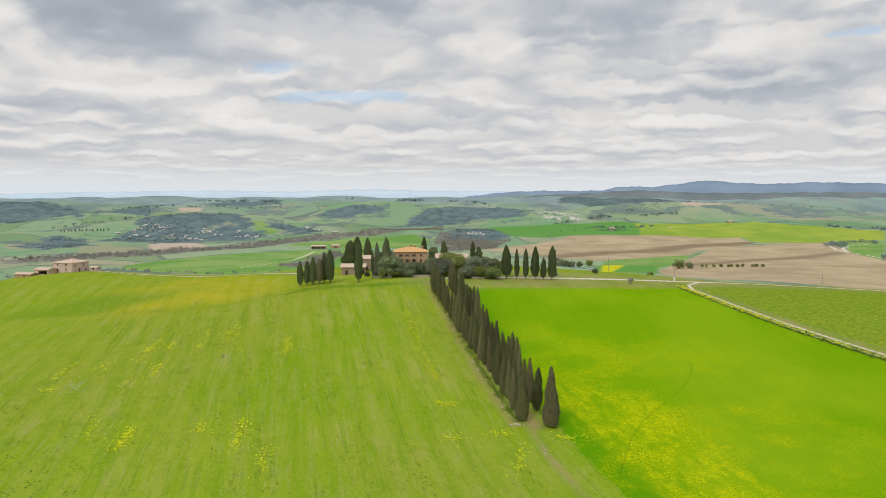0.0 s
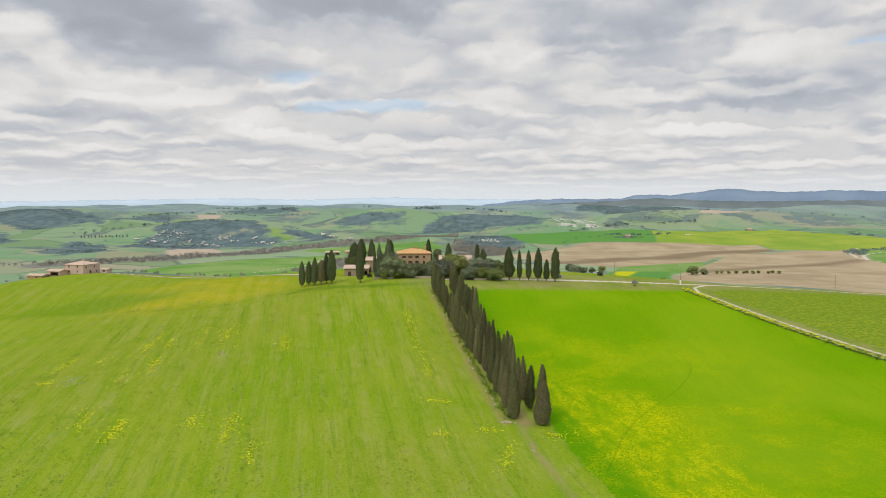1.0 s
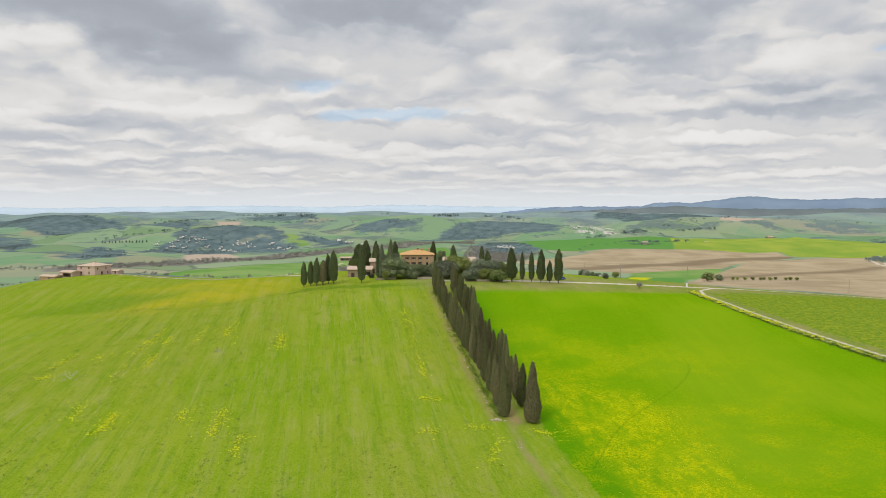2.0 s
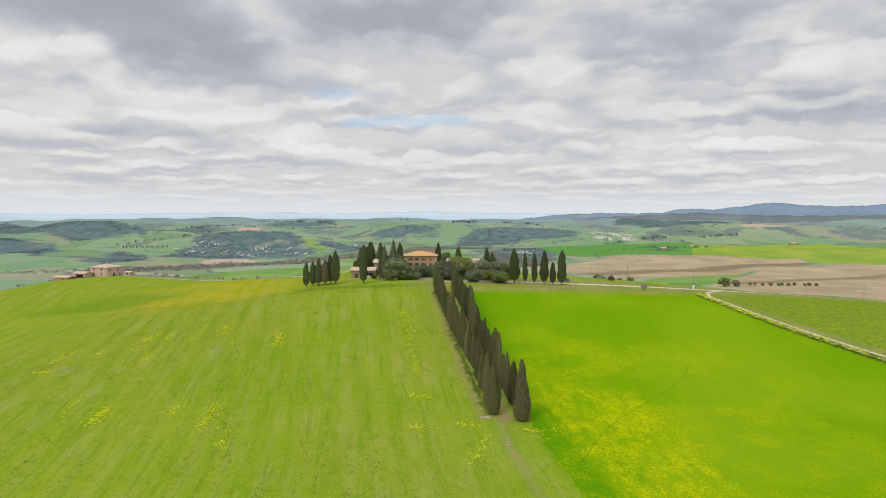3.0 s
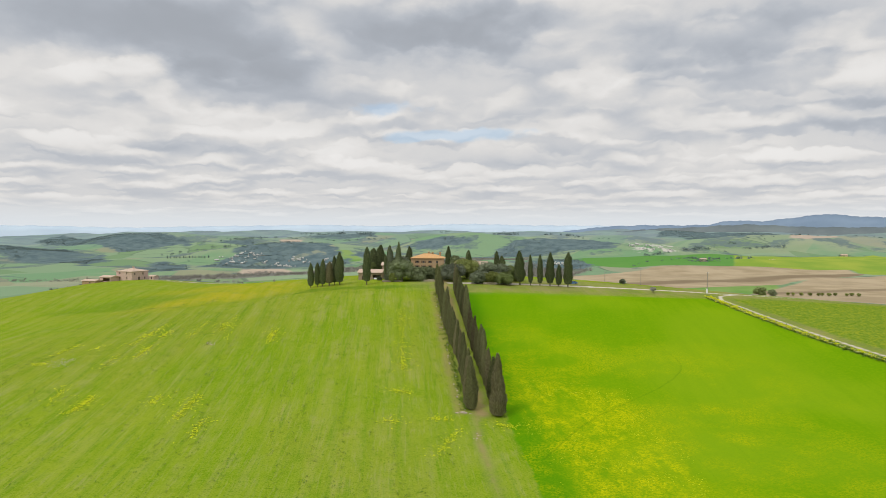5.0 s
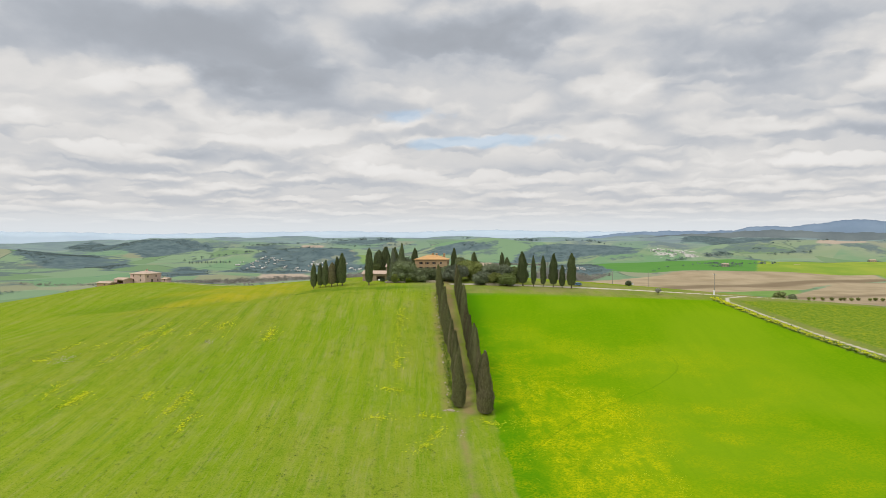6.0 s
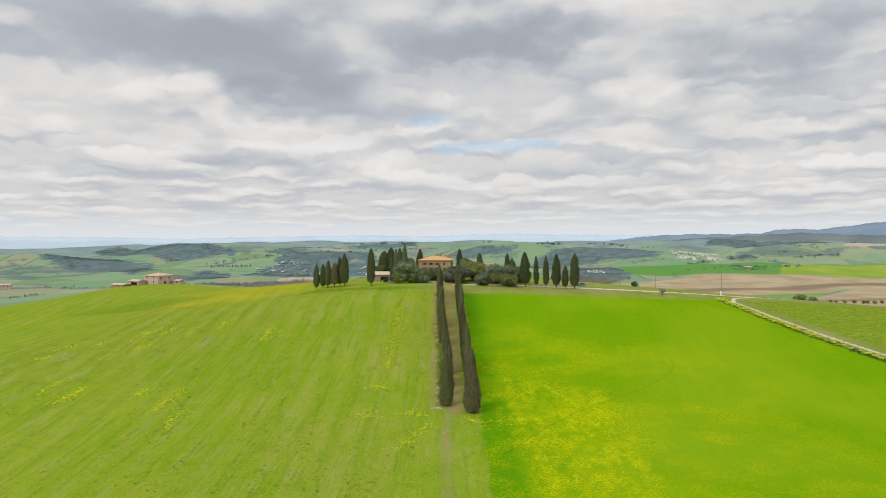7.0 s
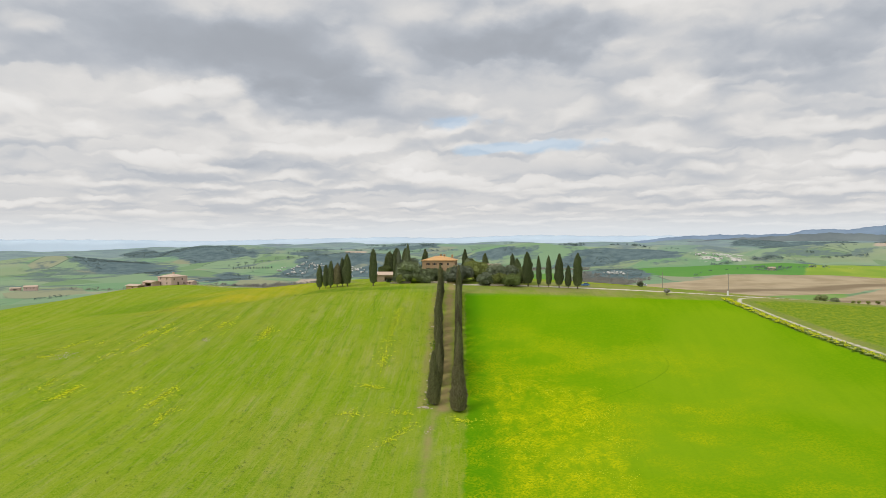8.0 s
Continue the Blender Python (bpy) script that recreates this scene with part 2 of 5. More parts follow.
def tiles(name, a, b, c):
    """Old clay roof tiles, tile by tile different, with lichen."""
    m, g = material(name)
    p = g.place()
    rows = g.node("ShaderNodeTexVoronoi")
    g.put(rows.inputs["Vector"], g.turned(p, 0, (4.0, 4.0, 5.0)))
    rows.inputs["Scale"].default_value = 1.0
    tone = g.node("ShaderNodeSeparateColor")
    g.put(tone.inputs[0], rows.outputs["Color"])
    colour = g.mix(tone.outputs[0], a, b)
    colour = g.mix(g.step(g.noise(p, 0.5, 5.0), 0.5, 0.75, 0, 0.6), colour, c)
    g.surface(colour, 0.85, g.bump(rows.outputs["Distance"], 0.5, 0.05))
    return m


CYPRESS = foliage("cypress_leaf", (0.070, 0.080, 0.036), (0.240, 0.250, 0.115), (0.25, 0.225, 0.12))
CYPRESS_GREEN = foliage("dark_cypress_leaf", (0.056, 0.076, 0.036), (0.18, 0.21, 0.10), (0.14, 0.17, 0.07))
CYPRESS_DRY = foliage("dry_cypress_leaf", (0.085, 0.078, 0.042), (0.285, 0.255, 0.145))
OAK = foliage("holm_oak_leaf", (0.110, 0.138, 0.070), (0.215, 0.25, 0.13))
OLIVE = foliage("olive_leaf", (0.115, 0.145, 0.088), (0.235, 0.262, 0.17))
SHRUB = foliage("shrub_leaf", (0.105, 0.145, 0.045), (0.215, 0.26, 0.09))
LIME_SHRUB = foliage("spring_leaf", (0.145, 0.18, 0.05), (0.30, 0.335, 0.10))
SILVER = foliage("silver_leaf", (0.125, 0.15, 0.10), (0.235, 0.26, 0.18))
BARE_SCRUB = foliage("bare_scrub", (0.23, 0.225, 0.195), (0.34, 0.325, 0.28))
# Far leaves: distance haze is painted in as a paler, bluer green.
HAZY_WOOD = foliage("hazy_wood_leaf", (0.11, 0.155, 0.152), (0.18, 0.235, 0.22))
BLOSSOM = foliage("yellow_blossom", (0.48, 0.51, 0.01), (0.66, 0.68, 0.015))
WEED = foliage("weed_leaf", (0.075, 0.155, 0.010), (0.17, 0.26, 0.025))
BARK = speckled("bark", (0.10, 0.075, 0.05), (0.17, 0.14, 0.10), 6.0, 0.95, 0.4)
BRICK = masonry("warm_brick_wall", (0.36, 0.235, 0.13), (0.51, 0.355, 0.21), (0.43, 0.32, 0.21))
BARN_STONE = masonry("brown_rubble_wall", (0.25, 0.19, 0.13), (0.41, 0.32, 0.235), (0.33, 0.25, 0.18))
STONE = masonry("pale_stone_wall", (0.42, 0.33, 0.24), (0.56, 0.46, 0.35), (0.46, 0.34, 0.26))
PINK = masonry("pinkish_stone_wall", (0.48, 0.33, 0.28), (0.62, 0.48, 0.42), (0.55, 0.40, 0.35))
ROOF = tiles("orange_clay_tile", (0.47, 0.255, 0.10), (0.61, 0.37, 0.165), (0.46, 0.335, 0.195))
ROOF_PALE = tiles("pale_clay_tile", (0.44, 0.32, 0.24), (0.55, 0.43, 0.34), (0.42, 0.37, 0.32))
SHUTTER = speckled("brown_shutter_paint", (0.13, 0.08, 0.052), (0.17, 0.11, 0.075), 4.0, 0.6)
FRAME = speckled("window_frame_paint", (0.20, 0.16, 0.13), (0.28, 0.23, 0.19), 4.0, 0.6)
DARK_WOOD = speckled("old_timber", (0.06, 0.045, 0.035), (0.12, 0.09, 0.065), 5.0, 0.85)
DRYSTONE = speckled("drystone", (0.30, 0.25, 0.18), (0.48, 0.42, 0.33), 2.5, 0.95, 0.5)
METAL = speckled("zinc", (0.42, 0.43, 0.44), (0.55, 0.55, 0.55), 5.0, 0.5)
POLE_WOOD = speckled("grey_pole_timber", (0.20, 0.18, 0.16), (0.32, 0.30, 0.27), 6.0, 0.9)
WHITE = speckled("white_paint", (0.70, 0.70, 0.69), (0.82, 0.82, 0.80), 3.0, 0.5)
BLUE = speckled("blue_paint", (0.05, 0.16, 0.36), (0.08, 0.22, 0.45), 3.0, 0.4, gloss=0.5)
TYRE = speckled("tyre_rubber", (0.02, 0.02, 0.02), (0.035, 0.035, 0.035), 8.0, 0.8)
CLAY = speckled("white_clay", (0.42, 0.42, 0.39), (0.62, 0.61, 0.58), 0.2, 0.95, c=(0.34, 0.34, 0.30))
GLASS, gg = material("window_glass")
pane_shader = gg.surface((0.03, 0.035, 0.04), 0.08, gloss=0.6)
# Horizon ranges: the haze before them is part of their base colours.
PALE_HAZE_RANGE = speckled("far_range_pale_haze", (0.43, 0.52, 0.61), (0.47, 0.56, 0.64), 0.004, 1.0, gloss=0.0)
BLUE_HAZE_RANGE = speckled("range_blue_haze", (0.16, 0.22, 0.30), (0.20, 0.265, 0.345), 0.004, 1.0, gloss=0.0)
GREY_HAZE_RANGE = speckled("wooded_range_grey_haze", (0.12, 0.145, 0.155), (0.165, 0.195, 0.195), 0.006, 1.0, gloss=0.0)


# ---- ground ----
def inside(x, y, poly):
    """Signed distance to a polygon, positive inside."""
    p = np.array(poly, float)
    q = np.roll(p, -1, 0)
    best, odd = np.full(x.shape, 1e9), np.zeros(x.shape, bool)
    for (ax, ay), (bx, by) in zip(p, q):
        ex, ey = bx - ax, by - ay
        s = np.clip(((x - ax) * ex + (y - ay) * ey) / (ex * ex + ey * ey), 0, 1)
        best = np.minimum(best, np.hypot(x - ax - s * ex, y - ay - s * ey))
        cross = ((ay > y) != (by > y)) & (x < (y - ay) * ex / (ey if ey else 1e-9) + ax)
        odd ^= cross
    return np.where(odd, best, -best)


def along(x, y, line, half):
    """Signed distance to a band along a line, positive inside."""
    best = np.full(x.shape, 1e9)
    for (ax, ay), (bx, by) in zip(line, line[1:]):
        ex, ey = bx - ax, by - ay
        s = np.clip(((x - ax) * ex + (y - ay) * ey) / (ex * ex + ey * ey), 0, 1)
        best = np.minimum(best, np.hypot(x - ax - s * ex, y - ay - s * ey))
    return half - best


ROW_LEFT = ((22.6, 190.0), (-4.5, 302.0))
ROW_RIGHT = ((31.2, 187.0), (3.6, 303.0))
TRACK = [(46, 95), (36.5, 132), (27.2, 172), (25, 190)]
LANE = [(26.5, 188), (0, 300), (-2, 312), (-6, 326)]
ROAD = [(-2, 322), (24, 329), (59, 337.5), (93, 347), (128, 357), (166, 372), (207, 388), (260, 404), (340, 420)]
SIDE_PATH = [(138, 358), (128, 345), (125.5, 332), (135, 304), (147, 277), (165, 243), (190, 195)]
VALLEY_TRACK = [(-240, 770), (-226, 808), (-213, 851), (-203, 891), (-200, 977), (-203, 1042), (-183, 1081)]
FARM_TRACK = [(-60, 330), (-110, 372), (-160, 398), (-218, 424), (-260, 440)]
TRODDEN = [(83.9, 263), (86.5, 249), (88.7, 241.5), (89.1, 236.3), (87.8, 230.4), (84.4, 223.4), (78.4, 214.4), (68.3, 202.4), (59.1, 191.3), (52.7, 180.7), (47.3, 168.2), (44, 160)]
FAR_ROAD = [(766, 1269), (753, 1273), (726, 1245), (662, 1139), (612, 1033), (612, 1005), (621, 978), (619, 927), (584, 840), (540, 760), (500, 640)]
LOOP_ROAD = [(823, 1187), (774, 1161), (738, 1163), (695, 1141), (639, 1064), (614, 1011)]
FIELD_RIGHT = [(104, -130), (54, 95), (45, 132), (33.5, 187), (6, 304), (26, 309.5), (53, 315.5), (80, 321), (105, 327), (117, 332), (124, 328), (130, 304), (142, 276), (160, 243), (185, 195), (200, 95), (320, -130)]
FIELD_BEYOND = [(139, 352), (130, 343), (128, 332), (138, 304), (150, 277), (168, 243), (193, 195), (420, 195), (420, 415), (340, 412), (262, 396), (207, 381), (166, 365)]
MUSTARD = [(34.6, 216.6), (49.2, 214.9), (66, 210.7), (69.9, 188.6), (73.1, 167.1), (79.2, 141.4), (53.6, 136.8), (47.8, 161.1), (38.7, 192.2)]
TRAMLINES = [[(70, 232), (74.2, 198), (80.4, 152)], [(80, 236), (85.5, 200), (92.4, 154)], [(62, 227), (68.3, 201)], [(96, 202), (104, 156)]]
OCHRE = [(-150, 296), (-119, 286), (-95, 288), (-82, 297), (-71, 308), (-71, 322), (-92, 344), (-121, 368), (-145, 375), (-158, 361), (-170, 349), (-152, 333), (-128, 329), (-130, 314), (-146, 307)]
HOLLOW = [[(-215, 314), (-186, 332), (-170, 341), (-155, 336), (-134, 318), (-147, 310), (-160, 304)], [(-125, 289), (-103, 284), (-88, 290), (-73, 301), (-68, 301), (-79, 292), (-94, 285), (-112, 281)]]
DAMP = [(150, 930), (210, 968), (291, 1020), (391, 1106), (466, 1153), (564, 1216)]
DAMP_LOW = [(300, 815), (351, 848), (472, 930), (593, 1002)]
PATCHES = {
    "wood": [
        [(5, 1294), (30, 1691), (93, 1667), (125, 1388), (135, 1313), (90, 1235)],
        [(-666, 1276), (-654, 1420), (-920, 2156), (-808, 2308), (-394, 1390), (-342, 1326), (-374, 1240), (-442, 1196), (-548, 1232)],
        [(-1458, 2206), (-1202, 2240), (-900, 1662), (-1380, 2084)],
        [(-720, 1126), (-770, 1314), (-680, 1294), (-586, 1106), (-634, 1050)],
        [(-1214, 2210), (-1116, 2298), (-1010, 2344), (-966, 2220), (-872, 1664)],
    ],
    "river": [
        [(-4, 1014), (15, 1280), (89, 1219), (132, 1284), (70, 1052)],
        [(-570, 856), (-516, 886), (-412, 932), (-350, 1070), (-278, 1152), (-164, 1340), (0, 1532), (0, 1796), (-172, 1402), (-302, 1250), (-378, 1156), (-440, 998), (-546, 938), (-602, 902)],
        [(-202, 808), (-190, 882), (-182, 950), (-168, 1044), (-148, 948), (-146, 804), (-174, 774)],
        [(0, 1406), (72, 1288), (86, 1062), (14, 1022), (-14, 1226)],
    ],
    "bare": [
        [(-544, 1234), (-452, 1212), (-396, 1122), (-400, 1012), (-452, 1024)],
        [(-998, 2514), (-912, 2544), (-898, 2472), (-918, 2336)],
        [(822, 2312), (1246, 3272), (996, 2378), (868, 2282)],
    ],
    "bright": [
        [(-392, 820), (-346, 936), (-218, 1076), (-130, 1088), (-60, 900), (-50, 420), (-150, 428), (-250, 462), (-340, 640)],
        [(-274, 1134), (-156, 1318), (-58, 1376), (-26, 1294), (-40, 1078), (-134, 1088)],
        [(-420, 1442), (-392, 1450), (-328, 1360), (-362, 1338)],
        [(176, 766), (212, 866), (368, 1008), (330, 880), (212, 712), (90, 380)],
        [(722, 1224), (820, 1236), (476, 714), (454, 710), (564, 874), (618, 1004)],
    ],
    "deep": [
        [(98, 1660), (224, 1692), (350, 1724), (546, 1844), (390, 1310), (198, 1294), (114, 1336)],
        [(184, 710), (220, 798), (258, 800), (228, 698)],
    ],
    "yellow": [
        [(526, 1828), (956, 2048), (980, 1708), (934, 1408), (832, 1252), (582, 1212), (602, 1338), (390, 1310)],
    ],
    "flower": [
        [(88, 388), (194, 806), (220, 806), (184, 718)],
    ],
    "plough": [
        [(62, 1044), (242, 1292), (598, 1338), (574, 1214), (402, 1048), (360, 970), (206, 866), (140, 932)],
        [(356, 940), (450, 1110), (736, 1266), (616, 1004), (600, 866), (552, 715), (520, 560), (450, 415), (250, 400), (205, 470), (215, 560), (222, 640), (236, 732)],
    ],
    "clay": [
        [(264, 1884), (438, 2584), (402, 1828), (382, 1766), (282, 1754)],
    ],
}
PATCHES["wood"] += [
    [(-380, 2008), (-268, 2054), (-142, 1992), (-254, 1952), (-324, 1924)],
    [(-142, 1776), (-64, 1966), (28, 2008), (214, 2640), (352, 2582), (224, 1812), (88, 1834), (-6, 1810)],
    [(-392, 1450), (-354, 1470), (-240, 1382), (-290, 1316)],
    [(548, 3238), (1050, 4140), (1288, 4014), (1278, 3646), (702, 2374), (576, 2834)],
    [(-1132, 3084), (-628, 2612), (-612, 2552), (-928, 2590)],
]
PATCHES["wood"] += [
    [(-1222, 2240), (-960, 1696), (-1528, 2126), (-2198, 2700)],
    [(-1376, 1500), (-2054, 2332), (-1516, 1932), (-902, 1338), (-886, 1222), (-1198, 1396)],
    [(-2198, 2664), (-2628, 3360), (-1570, 2282), (-1330, 2254), (-1220, 2248), (-1152, 2240), (-1278, 2166), (-1544, 2098), (-1794, 2222)],
    [(-1778, 2128), (-1528, 1996), (-1018, 1496), (-860, 1204), (-1148, 1390)],
]


def ground_sheet():
    """One sheet from below the camera to the horizon, finer where it is looked at."""
    cx, cy = 37.0, 10.0
    angles = np.radians(np.concatenate([np.arange(-53, 39, 0.115), np.arange(39, 307, 4.0)]))
    rings = [0.02, 20.0, 45.0, 70.0, 90.0]
    while rings[-1] < 4880:
        r = rings[-1]
        rings.append(r + max(0.6, r * (0.0065 if r < 460 else 0.0115)))
    rings = np.array(rings)
    n, m = len(angles), len(rings)
    x = (cx + rings[:, None] * np.sin(angles)[None, :]).ravel()
    y = (cy + rings[:, None] * np.cos(angles)[None, :]).ravel()
    z = land(x, y)
    near = np.hypot(x, y) < 600
    z = z - 0.25 * np.clip(along(x, y, ROAD, 2.6), 0, 1) * near - 0.2 * np.clip(along(x, y, SIDE_PATH, 1.8), 0, 1) * near
    i = np.arange(m - 1)[:, None] * n
    j = np.arange(n)[None, :]
    k = (np.arange(n)[None, :] + 1) % n
    quads = np.stack([i + j, i + n + j, i + n + k, i + k], -1).reshape(-1, 4)
    me = bpy.data.meshes.new("ground")
    me.vertices.add(n * m)
    me.vertices.foreach_set("co", np.stack([x, y, z], 1).ravel())
    me.loops.add(quads.size)
    me.loops.foreach_set("vertex_index", quads.ravel().astype(np.int32))
    me.polygons.add(len(quads))
    me.polygons.foreach_set("loop_start", np.arange(0, quads.size, 4, dtype=np.int32))
    me.update(calc_edges=True)
    me.polygons.foreach_set("use_smooth", np.ones(len(quads), bool))
    fields = {
        "road": np.maximum.reduce([along(x, y, ROAD, 1.7), along(x, y, SIDE_PATH, 0.8), along(x, y, FARM_TRACK, 1.1), along(x, y, FAR_ROAD, 2.8), along(x, y, LOOP_ROAD, 2.6), along(x, y, VALLEY_TRACK, 1.6)]),
        "lane": np.maximum(along(x, y, LANE, 1.7), along(x, y, TRACK, 0.0)), "trodden": np.maximum.reduce([along(x, y, TRODDEN, 0.22)] + [along(x, y, q, 0.05) for q in TRAMLINES]), "row": along(x, y, [(52, 95), (31.2, 187), (3.6, 303)], 0.0), "rowside": along(x, y, [(20.6, 188), (-6.3, 302)], 1.5), "right": inside(x, y, FIELD_RIGHT), "beyond": inside(x, y, FIELD_BEYOND),
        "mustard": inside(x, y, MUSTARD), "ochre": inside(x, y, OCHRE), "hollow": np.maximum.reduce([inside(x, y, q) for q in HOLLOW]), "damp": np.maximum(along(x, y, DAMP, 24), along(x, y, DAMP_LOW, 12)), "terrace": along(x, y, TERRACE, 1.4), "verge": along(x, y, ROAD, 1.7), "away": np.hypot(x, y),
        "hill": inside(x, y, [(-320, -160), (-300, 380), (-250, 436), (-150, 410), (-60, 400), (40, 425), (110, 400), (150, 374), (210, 398), (340, 432), (420, 300), (420, -160)]),
    }
    for kind, polys in PATCHES.items():
        fields[kind] = np.maximum.reduce([inside(x, y, p) for p in polys])
    for name, values in fields.items():
        me.attributes.new(name, "FLOAT", "POINT").data.foreach_set("value", values.astype(np.float32))
    return me


def ground_material():
    m, g = material("fields_and_tracks")
    p = g.place()
    grain, clump, wide = g.noise(p, 1.1, 4.0, 0.65), g.noise(p, 0.16, 4.0, 0.6), g.noise(p, 0.022, 3.0, 0.55)
    drill = g.noise(g.turned(p, -13.0, (0.34, 0.022, 0.1)), 1.0, 4.0, 0.6)
    fine_drill = g.noise(g.turned(p, -13.0, (1.3, 0.11, 0.1)), 1.0, 3.0, 0.6)
    sep = g.node("ShaderNodeSeparateXYZ")
    g.put(sep.inputs[0], g.turned(p, -13.0, (1.0, 1.0, 1.0)))
    swath = g.math("SINE", g.math("MULTIPLY_ADD", sep.outputs[0], math.tau / 9.2, g.math("MULTIPLY", wide, 3.0)))
    patchy = g.noise(p, 0.055, 5.0, 0.62)
    tuft = g.noise(p, 0.75, 3.0, 0.7)
    rough_edge = g.math("MULTIPLY", g.math("SUBTRACT", clump, 0.5), 3.0)
    far_edge = g.math("MULTIPLY", g.math("SUBTRACT", g.noise(p, 0.03, 4.0, 0.6), 0.5), 60.0)

    def zone(name, soft, edge):
        return g.step(g.math("ADD", g.attr(name), edge), -soft, soft)

    # Far country: a quilt of pasture, young wheat and scrub, with haze put into the colours.
    cell = g.node("ShaderNodeTexVoronoi")
    g.put(cell.inputs["Vector"], g.turned(p, 20, (0.0045, 0.0026, 0.0)))
    cell.inputs["Scale"].default_value = 1.0
    tone = g.node("ShaderNodeSeparateColor")
    g.put(tone.inputs[0], cell.outputs["Color"])
    far = g.mix(tone.outputs[0], (0.165, 0.262, 0.152), (0.235, 0.308, 0.190))
    far = g.mix(g.step(tone.outputs[1], 0.60, 0.70, 0, 0.8), far, (0.155, 0.270, 0.145))
    far = g.mix(g.step(tone.outputs[2], 0.72, 0.82, 0, 0.7), far, (0.225, 0.280, 0.160))
    far = g.mix(g.step(g.noise(p, 0.0028, 4.0, 0.6), 0.47, 0.62, 0, 0.65), far, (0.290, 0.305, 0.200))
    plots = g.node("ShaderNodeTexVoronoi")
    g.put(plots.inputs["Vector"], g.vmath("ADD", g.turned(p, -35, (0.009, 0.0055, 0.0)), (3.3, 1.7, 0.0)))
    plots.inputs["Scale"].default_value = 1.0
    plot_tone = g.node("ShaderNodeSeparateColor")
    g.put(plot_tone.inputs[0], plots.outputs["Color"])
    far = g.mix(g.step(plot_tone.outputs[0], 0.70, 0.74, 0, 0.55), far, (0.13, 0.215, 0.10))
    far = g.mix(g.step(plot_tone.outputs[1], 0.86, 0.90, 0, 0.6), far, (0.30, 0.27, 0.19))
    border = g.node("ShaderNodeTexVoronoi", feature="DISTANCE_TO_EDGE")
    g.put(border.inputs["Vector"], g.vmath("ADD", g.turned(p, -35, (0.009, 0.0055, 0.0)), (3.3, 1.7, 0.0)))
    border.inputs["Scale"].default_value = 1.0
    lane_side = g.math("MULTIPLY", g.step(border.outputs["Distance"], 0.030, 0.012), g.step(g.noise(p, 0.004, 3.0), 0.45, 0.60))
    thicket = g.math("MULTIPLY", g.step(g.noise(p, 0.0055, 6.0, 0.66), 0.52, 0.58), g.step(g.noise(p, 0.03, 4.0, 0.7), 0.32, 0.55, 0.3, 0.9))
    far = g.mix(thicket, far, (0.112, 0.152, 0.148))
    far = g.mix(g.math("MULTIPLY", lane_side, 0.7), far, (0.10, 0.14, 0.105))
    # Distance haze, painted: base colour turns blue-grey beyond about two kilometres.
    haze_tint = g.mix(g.step(g.noise(p, 0.006, 5.0, 0.65), 0.40, 0.60), (0.215, 0.290, 0.275), (0.170, 0.222, 0.250))
    far = g.mix(g.step(g.math("MULTIPLY_ADD", far_edge, 8.0, g.attr("away")), 2200, 3300, 0, 0.88), far, haze_tint)
    far = g.mix(zone("bright", 4, g.math("MULTIPLY", far_edge, 0.3)), far, g.mix(g.step(g.noise(p, 0.008, 5.0, 0.6), 0.38, 0.62), (0.118, 0.242, 0.055), (0.200, 0.292, 0.095)))
    far = g.mix(zone("deep", 4, g.math("MULTIPLY", far_edge, 0.2)), far, g.mix(wide, (0.085, 0.225, 0.05), (0.12, 0.255, 0.065)))
    far = g.mix(zone("yellow", 4, g.math("MULTIPLY", far_edge, 0.2)), far, g.mix(g.step(g.noise(p, 0.012, 4.0), 0.35, 0.65), (0.185, 0.285, 0.045), (0.275, 0.335, 0.055)))
    far = g.mix(zone("flower", 3, 0.0), far, (0.42, 0.42, 0.02))
    soil = g.mix(g.step(wide, 0.3, 0.7), (0.30, 0.240, 0.150), (0.40, 0.325, 0.215))
    soil = g.mix(g.step(g.noise(g.turned(p, 20, (0.0045, 0.012, 0.05)), 1.0, 2.0, 0.5), 0.52, 0.78, 0, 0.35), soil, (0.27, 0.215, 0.150))
    soil = g.mix(g.math("MULTIPLY", g.step(g.math("ADD", g.attr("damp"), g.math("MULTIPLY", far_edge, 0.25)), -16, 14), 0.75), soil, (0.165, 0.125, 0.080))
    far = g.mix(zone("plough", 3, g.math("MULTIPLY", far_edge, 0.16)), far, soil)
    far = g.mix(zone("bare", 6, g.math("MULTIPLY", far_edge, 0.3)), far, (0.40, 0.33, 0.26))
    far = g.mix(zone("river", 8, g.math("MULTIPLY", far_edge, 0.4)), far, g.mix(g.step(g.noise(p, 0.07, 4.0, 0.7), 0.3, 0.7), (0.150, 0.155, 0.135), (0.225, 0.215, 0.185)))
    # Scrub tones carry a painted blue haze.
    scrub = g.mix(g.step(g.noise(p, 0.035, 5.0, 0.7), 0.30, 0.70), (0.078, 0.115, 0.126), (0.132, 0.180, 0.180))
    clearing = g.step(g.noise(p, 0.011, 4.0, 0.6), 0.60, 0.66, 1.0, 0.25)
    far = g.mix(g.math("MULTIPLY", zone("wood", 10, g.math("MULTIPLY", far_edge, 1.8)), clearing), far, scrub)
    chalk = g.step(g.noise(p, 0.03, 5.0, 0.7), 0.50, 0.58)
    far = g.mix(g.math("MULTIPLY", zone("clay", 25, far_edge), chalk), far, (0.46, 0.44, 0.40))

    # Meadow on the near slope, drilled up and down the hill.
    meadow = g.mix(g.step(wide, 0.3, 0.7), (0.164, 0.254, 0.010), (0.224, 0.288, 0.020))
